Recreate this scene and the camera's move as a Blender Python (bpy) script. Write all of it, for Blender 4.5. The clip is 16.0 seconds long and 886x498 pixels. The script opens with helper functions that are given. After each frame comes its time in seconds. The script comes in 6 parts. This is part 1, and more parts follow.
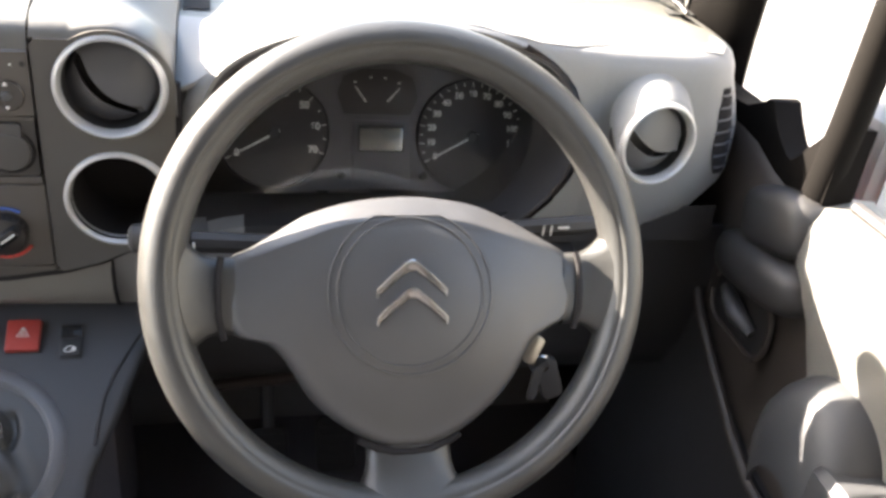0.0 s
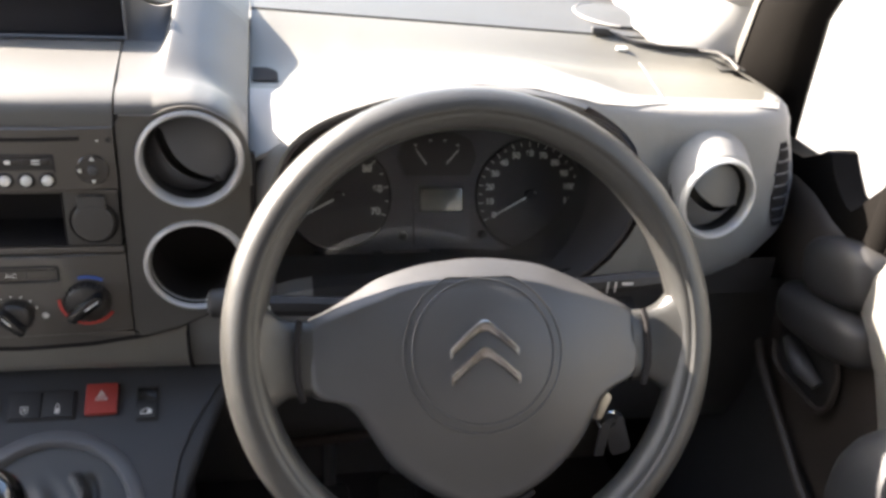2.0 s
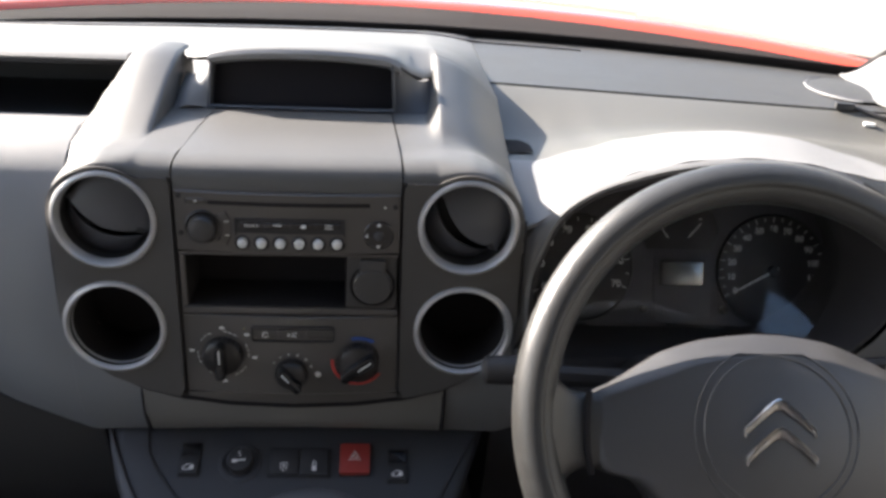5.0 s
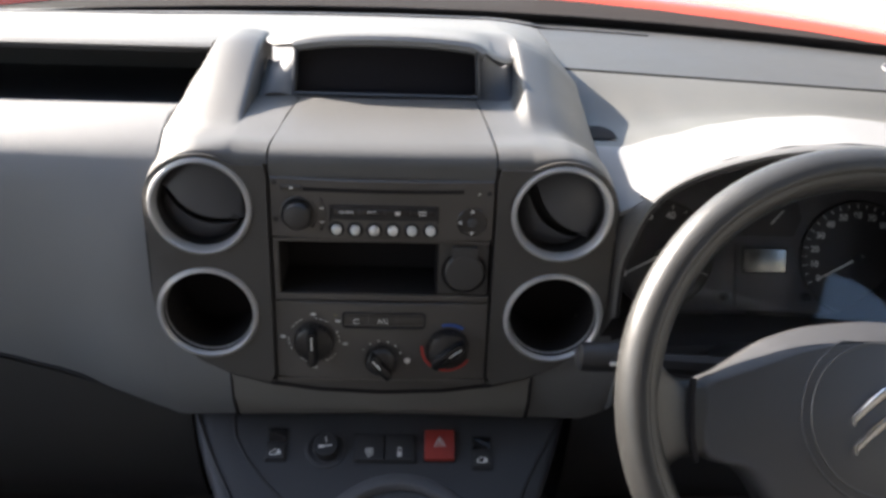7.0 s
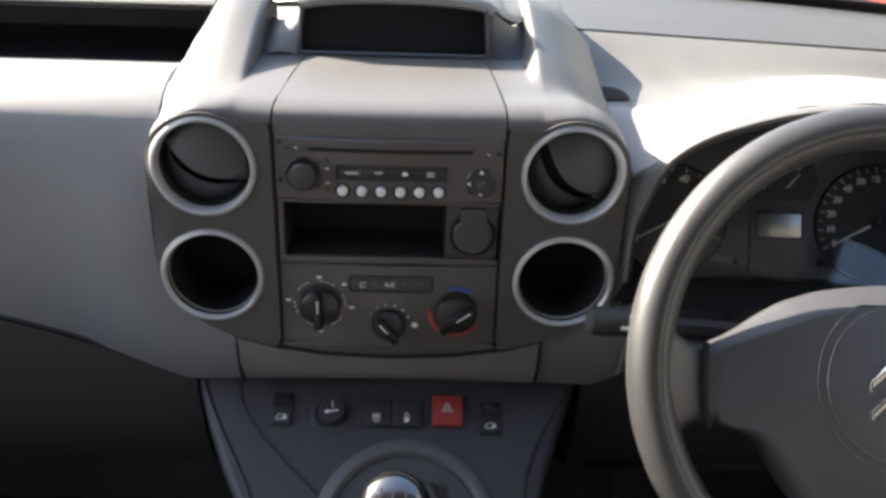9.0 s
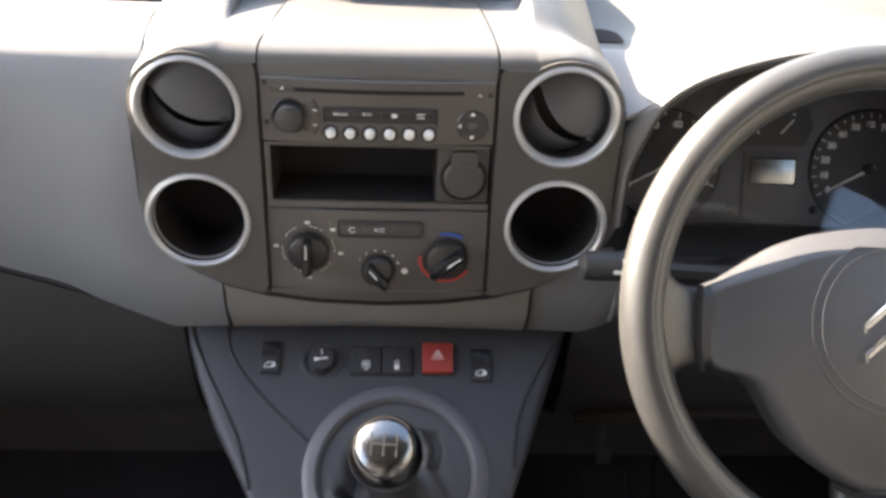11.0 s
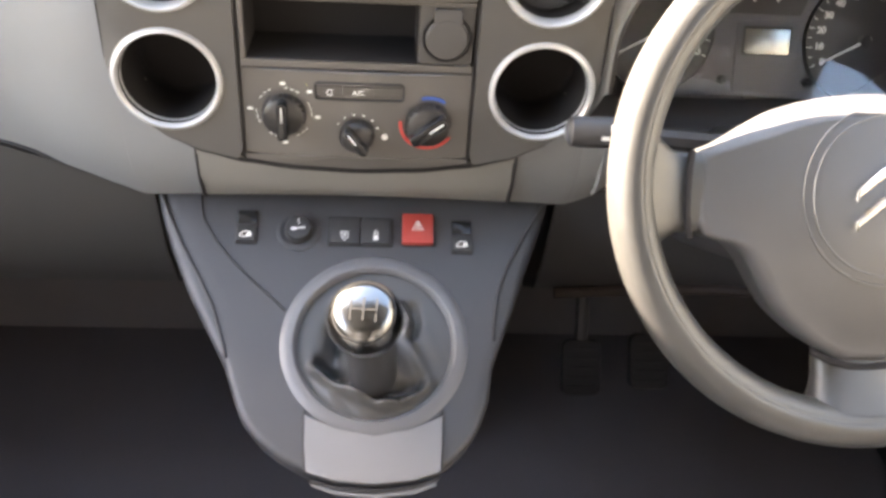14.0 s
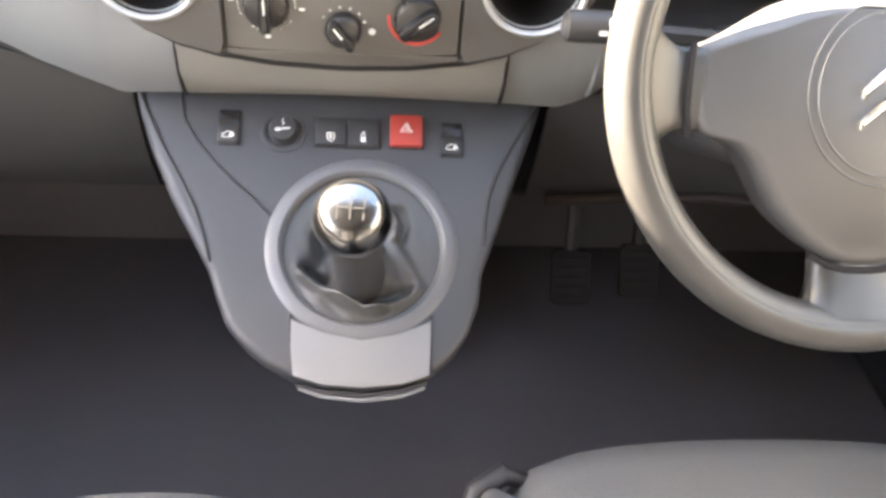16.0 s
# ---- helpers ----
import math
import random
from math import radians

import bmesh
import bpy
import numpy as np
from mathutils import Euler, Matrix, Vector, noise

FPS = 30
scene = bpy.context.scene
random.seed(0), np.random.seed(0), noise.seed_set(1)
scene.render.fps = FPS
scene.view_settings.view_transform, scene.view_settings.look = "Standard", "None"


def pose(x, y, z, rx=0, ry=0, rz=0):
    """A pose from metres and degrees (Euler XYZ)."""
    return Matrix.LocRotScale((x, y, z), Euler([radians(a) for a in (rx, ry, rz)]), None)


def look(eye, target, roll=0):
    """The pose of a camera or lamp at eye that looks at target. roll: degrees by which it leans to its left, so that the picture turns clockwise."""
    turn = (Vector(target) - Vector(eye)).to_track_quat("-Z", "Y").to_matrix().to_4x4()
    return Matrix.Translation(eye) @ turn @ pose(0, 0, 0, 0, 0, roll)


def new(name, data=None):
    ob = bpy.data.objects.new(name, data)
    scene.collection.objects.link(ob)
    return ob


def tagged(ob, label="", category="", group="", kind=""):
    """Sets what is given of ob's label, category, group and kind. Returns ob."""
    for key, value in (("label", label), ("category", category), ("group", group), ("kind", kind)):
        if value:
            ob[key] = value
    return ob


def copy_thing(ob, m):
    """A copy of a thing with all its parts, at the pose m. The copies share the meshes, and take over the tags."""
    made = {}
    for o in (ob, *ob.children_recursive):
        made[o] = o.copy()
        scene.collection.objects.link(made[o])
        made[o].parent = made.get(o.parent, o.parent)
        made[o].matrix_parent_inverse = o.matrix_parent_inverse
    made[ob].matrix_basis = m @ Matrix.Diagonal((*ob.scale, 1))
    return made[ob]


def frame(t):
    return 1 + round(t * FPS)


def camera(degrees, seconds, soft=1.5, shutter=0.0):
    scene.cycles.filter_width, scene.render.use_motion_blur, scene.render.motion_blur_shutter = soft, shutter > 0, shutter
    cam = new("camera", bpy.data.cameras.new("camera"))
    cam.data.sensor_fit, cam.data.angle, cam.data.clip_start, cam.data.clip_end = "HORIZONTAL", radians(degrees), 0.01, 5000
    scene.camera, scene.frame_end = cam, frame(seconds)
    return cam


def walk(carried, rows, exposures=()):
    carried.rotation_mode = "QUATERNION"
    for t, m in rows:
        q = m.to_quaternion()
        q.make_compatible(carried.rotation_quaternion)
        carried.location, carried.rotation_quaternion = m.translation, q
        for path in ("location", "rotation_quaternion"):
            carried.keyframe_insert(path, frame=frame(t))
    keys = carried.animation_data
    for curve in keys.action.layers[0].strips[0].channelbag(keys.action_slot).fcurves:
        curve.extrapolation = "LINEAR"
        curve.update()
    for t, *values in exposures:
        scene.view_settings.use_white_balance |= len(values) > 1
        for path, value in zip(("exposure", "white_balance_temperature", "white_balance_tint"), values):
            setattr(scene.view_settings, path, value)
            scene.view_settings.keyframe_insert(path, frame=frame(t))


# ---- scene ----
EXPOSURES = [(0.0, 3.84, 7200, 14), (2.5, 3.02, 7080, 15), (4.0, 2.84, 6900, 15), (5.0, 2.32, 6720, 15), (8.0, 2.28, 6730, 14), (9.0, 2.62, 6850, 14), (11.5, 3.76, 7500, 16), (13.0, 4.45, 7820, 16), (16.0, 5.17, 8150, 15)]
cam = camera(53.3, 16.0, soft=3.2)
# seconds, eye, point one metre ahead, roll
PATH = [
    (0, (0.23765, 0.00244, 1.44960), (0.46913, 0.83682, 0.94938), 7.159),
    (0.5, (0.23882, -0.00158, 1.45479), (0.45600, 0.84555, 0.96981), 6.523),
    (1, (0.22533, -0.00051, 1.45737), (0.42136, 0.86695, 1.00012), 4.981),
    (1.5, (0.22451, -0.00024, 1.45693), (0.41920, 0.86937, 1.00318), 4.699),
    (2, (0.20899, -0.00224, 1.46200), (0.40174, 0.86752, 1.00772), 4.548),
    (2.5, (0.17464, -0.00110, 1.46392), (0.32820, 0.87987, 1.01637), 3.562),
    (3, (0.16541, -0.00486, 1.46233), (0.30767, 0.88244, 1.02362), 3.136),
    (3.5, (0.13877, -0.00225, 1.46203), (0.26796, 0.89009, 1.02953), 3.189),
    (4, (0.12040, -0.00214, 1.46319), (0.22799, 0.90019, 1.04578), 3.380),
    (4.5, (0.10466, 0.00231, 1.46051), (0.19088, 0.91439, 1.05966), 2.983),
    (5, (0.07949, 0.00819, 1.45610), (0.14415, 0.92712, 1.06702), 2.732),
    (7.5, (0.02105, 0.01334, 1.44919), (0.05429, 0.92633, 1.04256), 2.137),
    (8, (0.02326, 0.01897, 1.44381), (0.05175, 0.92980, 1.03202), 2.231),
    (8.5, (0.02429, 0.02072, 1.44283), (0.05296, 0.92699, 1.02110), 2.129),
    (9, (0.02392, 0.02176, 1.43895), (0.05243, 0.92324, 1.00706), 1.996),
    (11.5, (0.02199, 0.02895, 1.42030), (0.06865, 0.90017, 0.93162), 2.483),
    (12, (0.02435, 0.03031, 1.41712), (0.07385, 0.89059, 0.90971), 2.623),
    (12.5, (0.02182, 0.03146, 1.41311), (0.07856, 0.87945, 0.88615), 3.074),
    (13, (0.02037, 0.03324, 1.40805), (0.08381, 0.87046, 0.86489), 3.562),
    (13.5, (0.01886, 0.03521, 1.40087), (0.09022, 0.85951, 0.83922), 4.091),
    (14, (0.01996, 0.03665, 1.39513), (0.09223, 0.85049, 0.81855), 4.182),
    (14.5, (0.02129, 0.03770, 1.39062), (0.09710, 0.83704, 0.79455), 4.553),
    (15, (0.01883, 0.03923, 1.38161), (0.10497, 0.82383, 0.76761), 5.208),
    (15.5, (0.02067, 0.04282, 1.37540), (0.10637, 0.80867, 0.73812), 5.279),
    (16, (0.01947, 0.04339, 1.37226), (0.10880, 0.80065, 0.72529), 5.533),
]
walk(cam, [(t, look(eye, target, roll)) for t, eye, target, roll in PATH], EXPOSURES)
# ---- light ----
SUN_TO = Vector((-0.76, 0.455, 0.505)).normalized()
world = bpy.data.worlds.new("sky")
scene.world = world
world.use_nodes = True
sky = world.node_tree.nodes.new("ShaderNodeTexSky")
sky.sky_type = "NISHITA"
sky.sun_disc = False
sky.sun_elevation = math.asin(SUN_TO.z)
sky.sun_rotation = math.atan2(SUN_TO.x, SUN_TO.y)
sky.dust_density = 2.0
world.node_tree.links.new(sky.outputs[0], world.node_tree.nodes["Background"].inputs[0])
world.node_tree.nodes["Background"].inputs[1].default_value = 0.11
sun = new("sun", bpy.data.lights.new("sun", "SUN"))
sun.data.energy = 5.0
sun.data.angle = radians(0.6)
sun.data.color = (1.0, 0.95, 0.86)
sun.matrix_world = look(SUN_TO * 30, (0, 0, 0))


# ---- materials ----
def nodes_of(name):
    m = bpy.data.materials.new(name)
    m.use_nodes = True
    return m, m.node_tree.nodes, m.node_tree.links, m.node_tree.nodes["Principled BSDF"]


def surface(name, color, rough=0.5, metal=0.0, grain=900.0, bump=0.15, vary=0.18, coat=0.0, stain=9.0, spec=0.5):
    """Colour with a coarse and a fine variation, and a fine relief at real size."""
    m, n, l, b = nodes_of(name)
    co = n.new("ShaderNodeTexCoord")
    big = n.new("ShaderNodeTexNoise")
    big.inputs["Scale"].default_value = stain
    big.inputs["Detail"].default_value = 5
    fine = n.new("ShaderNodeTexNoise")
    fine.inputs["Scale"].default_value = grain
    fine.inputs["Detail"].default_value = 2
    for t in (big, fine):
        l.new(co.outputs["Object"], t.inputs["Vector"])
    mix = n.new("ShaderNodeMix")
    mix.data_type = "RGBA"
    mix.inputs[6].default_value = (*[c * (1 - vary) for c in color], 1)
    mix.inputs[7].default_value = (*[min(1, c * (1 + vary)) for c in color], 1)
    add = n.new("ShaderNodeMath")
    add.operation = "MULTIPLY_ADD"
    l.new(fine.outputs[0], add.inputs[0])
    add.inputs[1].default_value = 0.35
    sub = n.new("ShaderNodeMath")
    sub.operation = "MULTIPLY"
    sub.inputs[1].default_value = 0.65
    l.new(big.outputs[0], sub.inputs[0])
    l.new(sub.outputs[0], add.inputs[2])
    l.new(add.outputs[0], mix.inputs[0])
    l.new(mix.outputs[2], b.inputs["Base Color"])
    r = n.new("ShaderNodeMapRange")
    r.inputs[3].default_value = max(0.02, rough - 0.08)
    r.inputs[4].default_value = min(1, rough + 0.1)
    l.new(big.outputs[0], r.inputs[0])
    l.new(r.outputs[0], b.inputs["Roughness"])
    b.inputs["Metallic"].default_value = metal
    b.inputs["Coat Weight"].default_value = coat
    b.inputs["Specular IOR Level"].default_value = spec
    if bump:
        bp = n.new("ShaderNodeBump")
        bp.inputs["Strength"].default_value = bump
        bp.inputs["Distance"].default_value = 0.0006
        l.new(fine.outputs[0], bp.inputs["Height"])
        l.new(bp.outputs[0], b.inputs["Normal"])
    return m


def fabric(name, color):
    m = surface(name, color, 0.95, grain=420, bump=0.6, vary=0.22, stain=14, spec=0.15)
    return m


def pane_glass(name, tint, base=0.05, edge=0.75, rough=0.02):
    m, n, l, b = nodes_of(name)
    n.remove(b)
    clear = n.new("ShaderNodeBsdfTransparent")
    clear.inputs[0].default_value = (*tint, 1)
    gloss = n.new("ShaderNodeBsdfGlossy")
    gloss.inputs["Roughness"].default_value = rough
    facing = n.new("ShaderNodeLayerWeight")
    power = n.new("ShaderNodeMath")
    power.operation = "POWER"
    power.inputs[1].default_value = 5.0
    l.new(facing.outputs["Facing"], power.inputs[0])
    fres = n.new("ShaderNodeMath")
    fres.operation = "MULTIPLY_ADD"
    fres.inputs[1].default_value = edge
    fres.inputs[2].default_value = base
    l.new(power.outputs[0], fres.inputs[0])
    mix = n.new("ShaderNodeMixShader")
    l.new(fres.outputs[0], mix.inputs[0])
    l.new(clear.outputs[0], mix.inputs[1])
    l.new(gloss.outputs[0], mix.inputs[2])
    l.new(mix.outputs[0], n["Material Output"].inputs[0])
    return m


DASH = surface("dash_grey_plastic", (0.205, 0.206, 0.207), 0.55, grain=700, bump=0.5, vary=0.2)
PANEL = surface("brown_grey_plastic", (0.073, 0.066, 0.060), 0.30, grain=1300, bump=0.12, spec=0.8)
STRUT = surface("strut_plastic", (0.099, 0.0975, 0.094), 0.42, grain=800, bump=0.4)
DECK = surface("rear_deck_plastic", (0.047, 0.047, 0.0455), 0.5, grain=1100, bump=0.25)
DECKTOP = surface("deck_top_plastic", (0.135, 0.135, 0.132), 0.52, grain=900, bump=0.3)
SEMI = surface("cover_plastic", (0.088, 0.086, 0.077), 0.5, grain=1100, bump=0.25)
TRIM = surface("lower_pad_plastic", (0.185, 0.176, 0.160), 0.55, grain=1100, bump=0.25)
BLUE = surface("blue_grey_plastic", (0.045, 0.0460, 0.050), 0.5, grain=1100, bump=0.25)
BLUE_LIGHT = surface("light_grey_plastic", (0.165, 0.165, 0.17), 0.5, grain=1100, bump=0.2)
# near-black: shade on pillars and right body side put into the colour
PILLAR = surface("shaded_dark_trim", (0.0045, 0.0038, 0.0034), 0.8, grain=1000, bump=0.2, spec=0.08)
DARK = surface("charcoal_plastic", (0.030, 0.030, 0.032), 0.5, grain=1100, bump=0.2)
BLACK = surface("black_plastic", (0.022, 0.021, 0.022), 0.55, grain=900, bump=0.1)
GLOSS = surface("gloss_black_plastic", (0.012, 0.012, 0.013), 0.18, grain=500, bump=0.0)
SLATE = surface("louvre_plastic", (0.062, 0.064, 0.070), 0.4, grain=1200, bump=0.15)
SILVER = surface("satin_silver_paint", (0.56, 0.56, 0.56), 0.38, metal=0.55, grain=1500, bump=0.03, vary=0.08)
VOID = surface("unlit_hollow", (0.024, 0.0225, 0.0235), 0.85, grain=500, bump=0.0, spec=0.1)
KNOB = surface("satin_metal", (0.20, 0.203, 0.203), 0.2, metal=1.0, grain=300, bump=0.02, vary=0.10)
CHROME = surface("chrome", (0.78, 0.77, 0.75), 0.12, metal=1.0, grain=300, bump=0.02, vary=0.06)
RUBBER = surface("wheel_foam_plastic", (0.038, 0.038, 0.037), 0.36, grain=1400, bump=0.35, spec=0.7, vary=0.3, stain=40)
HUB = surface("hub_plastic", (0.054, 0.054, 0.0565), 0.38, grain=1500, bump=0.25, vary=0.2, stain=22, spec=0.8)
GAITER = surface("gaiter_leatherette", (0.060, 0.059, 0.058), 0.40, grain=700, bump=0.25)
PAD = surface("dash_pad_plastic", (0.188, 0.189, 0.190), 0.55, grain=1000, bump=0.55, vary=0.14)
CARPET = surface("carpet", (0.092, 0.083, 0.086), 0.97, grain=500, bump=1.0, spec=0.1)
SEAT = fabric("seat_fabric", (0.080, 0.083, 0.086))
SEAT_SIDE = fabric("seat_side_fabric", (0.075, 0.075, 0.08))
RED = surface("red_switch_plastic", (0.36, 0.045, 0.035), 0.4, grain=900, bump=0.08)
WHITE = surface("white_print", (0.78, 0.78, 0.76), 0.5, grain=900, bump=0.0, vary=0.05)
REDPRINT = surface("red_print", (0.55, 0.06, 0.05), 0.5, grain=900, bump=0.0, vary=0.05)
BLUEPRINT = surface("blue_print", (0.05, 0.12, 0.42), 0.5, grain=900, bump=0.0, vary=0.05)
BUTTON = surface("white_button", (0.72, 0.72, 0.70), 0.25, grain=700, bump=0.0, vary=0.06)
DIAL = surface("dial_face", (0.036, 0.031, 0.033), 0.5, grain=800, bump=0.0)
BEZEL = surface("cluster_mask", (0.088, 0.084, 0.092), 0.45, grain=1000, bump=0.1)
LCD = surface("lcd_face", (0.34, 0.335, 0.31), 0.20, metal=0.8, grain=600, bump=0.0, vary=0.06)
SOCK = surface("socket_plastic", (0.058, 0.055, 0.053), 0.45, grain=1200, bump=0.15)
PAINT = surface("red_car_paint", (0.60, 0.065, 0.03), 0.45, grain=400, bump=0.0, coat=1.0, vary=0.05, spec=0.4)
SCUTTLE = surface("scuttle_plastic", (0.024, 0.019, 0.018), 0.8, grain=300, bump=0.2, spec=0.15)
SCREEN = surface("blank_screen", (0.010, 0.010, 0.014), 0.3, grain=600, bump=0.0, vary=0.1, spec=0.4)
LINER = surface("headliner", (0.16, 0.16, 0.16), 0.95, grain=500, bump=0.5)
ARMREST = surface("armrest_plastic", (0.042, 0.043, 0.046), 0.5, grain=1000, bump=0.25)
DOORTOP = surface("door_top_plastic", (0.140, 0.137, 0.128), 0.5, grain=900, bump=0.25)
DOORCARD = surface("door_card_plastic", (0.046, 0.038, 0.033), 0.5, grain=1000, bump=0.3)
DOORPAD = surface("door_pad_grey", (0.030, 0.029, 0.029), 0.5, grain=1000, bump=0.25)
CONCRETE = surface("concrete", (0.20, 0.196, 0.188), 0.9, grain=60, bump=0.3, stain=0.8)
WALLP = surface("pale_render", (0.15, 0.15, 0.148), 0.9, grain=30, bump=0.3, stain=0.6)
SCREEN_GLASS = pane_glass("windscreen_glass", (0.90, 0.94, 0.92))
LENS = pane_glass("cluster_lens", (0.96, 0.96, 0.96), 0.055, 0.5, 0.05)
FLAP = surface("vent_flap_plastic", (0.062, 0.064, 0.072), 0.38, grain=1200, bump=0.12, spec=0.7)
CHEEK = surface("cheek_plastic", (0.070, 0.066, 0.062), 0.42, grain=1300, bump=0.15)
EMBLEM = surface("dull_chrome", (0.36, 0.345, 0.345), 0.24, metal=1.0, grain=600, bump=0.05)
LINING = surface("hood_lining_plastic", (0.050, 0.046, 0.046), 0.7, grain=1000, bump=0.2, spec=0.3)
KNOBDARK = surface("knob_plastic", (0.022, 0.020, 0.019), 0.35, grain=900, bump=0.2, spec=0.7)
KEYSTRIP = surface("key_strip_plastic", (0.030, 0.027, 0.025), 0.25, grain=900, bump=0.05, spec=0.7)
BRASS = surface("key_metal", (0.30, 0.29, 0.27), 0.3, metal=1.0, grain=600, bump=0.05)


# ---- mesh helpers ----
PLACE = {}


def finish(ob, bm, mat, sharp=40):
    bmesh.ops.recalc_face_normals(bm, faces=bm.faces)
    lo = Vector([min(v.co[i] for v in bm.verts) for i in range(3)])
    hi = Vector([max(v.co[i] for v in bm.verts) for i in range(3)])
    mid = (lo + hi) / 2
    for v in bm.verts:
        v.co -= mid
    for e in bm.edges:
        e.smooth = len(e.link_faces) == 2 and e.calc_face_angle(0) < radians(sharp)
    for f in bm.faces:
        f.smooth = True
    bm.to_mesh(ob.data)
    bm.free()
    ob.data.materials.append(mat)
    return mid


def part(name, bm, mat, parent=None, label="", thick=0.0, sharp=40):
    """One mesh object out of a bmesh in world places, under a thing or a part."""
    ob = new(name, bpy.data.meshes.new(name))
    mid = finish(ob, bm, mat, sharp)
    if parent is not None:
        ob.parent = parent
        ob.location = mid - PLACE[parent.name]
    else:
        ob.location = mid
    PLACE[ob.name] = mid
    if thick:
        mod = ob.modifiers.new("thickness", "SOLIDIFY")
        mod.thickness = abs(thick)
        mod.offset = -1 if thick > 0 else 1
    return tagged(ob, label=label) if label else ob


def thing(name, place, label, category, group="", kind=""):
    ob = new(name)
    ob.empty_display_size = 0.02
    ob.location = place
    PLACE[ob.name] = Vector(place)
    return tagged(ob, label, category, group, kind)


def face(x, y, z, tilt=0.0):
    """Local x to the right, y up along a face leaning back by tilt degrees, z out of it towards the seats."""
    s, c = math.sin(radians(tilt)), math.cos(radians(tilt))
    return Matrix(((1, 0, 0, x), (0, s, -c, y), (0, c, s, z), (0, 0, 0, 1)))


def grid(rows, close=False):
    bm = bmesh.new()
    vs = [[bm.verts.new(p) for p in r] for r in rows]
    n = len(rows[0])
    for a, b in zip(vs, vs[1:]):
        for i in range(n if close else n - 1):
            j = (i + 1) % n
            bm.faces.new((a[i], a[j], b[j], b[i]))
    return bm


def lathe(profile, m=Matrix(), n=40, closed_ends=True):
    """Turns a profile of (radius, height) round local z."""
    bm = bmesh.new()
    rings = []
    for r, h in profile:
        rings.append([bm.verts.new(m @ Vector((r * math.cos(2 * math.pi * i / n), r * math.sin(2 * math.pi * i / n), h))) for i in range(n)])
    for a, b in zip(rings, rings[1:]):
        for i in range(n):
            bm.faces.new((a[i], a[(i + 1) % n], b[(i + 1) % n], b[i]))
    if closed_ends:
        bm.faces.new(rings[0])
        bm.faces.new(rings[-1])
    return bm


def prism(outline, h0, h1, m=Matrix(), bevel=0.0, seg=2):
    """An outline in local x, y between the heights h0 and h1; bevel rounds the rim at h1."""
    bm = bmesh.new()
    a = [bm.verts.new((x, y, h0)) for x, y in outline]
    b = [bm.verts.new((x, y, h1)) for x, y in outline]
    n = len(outline)
    bm.faces.new(a)
    top = bm.faces.new(b)
    for i in range(n):
        bm.faces.new((a[i], a[(i + 1) % n], b[(i + 1) % n], b[i]))
    if bevel:
        bmesh.ops.bevel(bm, geom=list(top.edges), offset=bevel, segments=seg, affect="EDGES", profile=0.6)
    bmesh.ops.transform(bm, matrix=m, verts=bm.verts)
    return bm


def rounded(w, h, r, n=5, cx=0.0, cy=0.0):
    pts = []
    for sx, sy, a0 in ((1, 1, 0), (-1, 1, 90), (-1, -1, 180), (1, -1, 270)):
        for i in range(n + 1):
            a = radians(a0 + 90 * i / n)
            pts.append((cx + sx * (w / 2 - r) + r * math.cos(a), cy + sy * (h / 2 - r) + r * math.sin(a)))
    return pts


def box(sx, sy, sz, m=Matrix(), bevel=0.0, seg=2):
    bm = bmesh.new()
    bmesh.ops.create_cube(bm, size=1)
    bmesh.ops.scale(bm, vec=(sx, sy, sz), verts=bm.verts)
    if bevel:
        bmesh.ops.bevel(bm, geom=list(bm.edges), offset=bevel, segments=seg, affect="EDGES", profile=0.7)
    bmesh.ops.transform(bm, matrix=m, verts=bm.verts)
    return bm


def at(x, y, z):
    return Matrix.Translation((x, y, z))


def tube(points, radius, n=8, closed=False):
    """A round bar along points; radius may be a list."""
    pts = [Vector(p) for p in points]
    k = len(pts)
    bm = bmesh.new()
    rings = []
    side = None
    for i, p in enumerate(pts):
        if closed:
            d = pts[(i + 1) % k] - pts[i - 1]
        else:
            d = pts[min(i + 1, k - 1)] - pts[max(i - 1, 0)]
        d.normalize()
        if side is None:
            side = d.orthogonal().normalized()
        side = (side - d * side.dot(d)).normalized()
        up = d.cross(side)
        r = radius[i] if isinstance(radius, (list, tuple)) else radius
        rings.append([bm.verts.new(p + r * (math.cos(2 * math.pi * j / n) * side + math.sin(2 * math.pi * j / n) * up)) for j in range(n)])
    pairs = list(zip(rings, rings[1:]))
    for a, b in pairs:
        for j in range(n):
            bm.faces.new((a[j], a[(j + 1) % n], b[(j + 1) % n], b[j]))
    if not closed:
        bm.faces.new(rings[0])
        bm.faces.new(rings[-1])
    return bm


def join(*bms):
    out = bms[0]
    for b in bms[1:]:
        me = bpy.data.meshes.new("tmp")
        b.to_mesh(me)
        out.from_mesh(me)
        b.free()
        bpy.data.meshes.remove(me)
    return out


def spline(keys, x):
    """Smooth interpolation through (x, value) keys."""
    if x <= keys[0][0]:
        return keys[0][1]
    for (a, u), (b, v) in zip(keys, keys[1:]):
        if x <= b:
            s = (x - a) / (b - a)
            s = s * s * (3 - 2 * s) * 0.5 + s * 0.5
            return u + (v - u) * s
    return keys[-1][1]


def span(a, b, n):
    return [a + (b - a) * i / (n - 1) for i in range(n)]


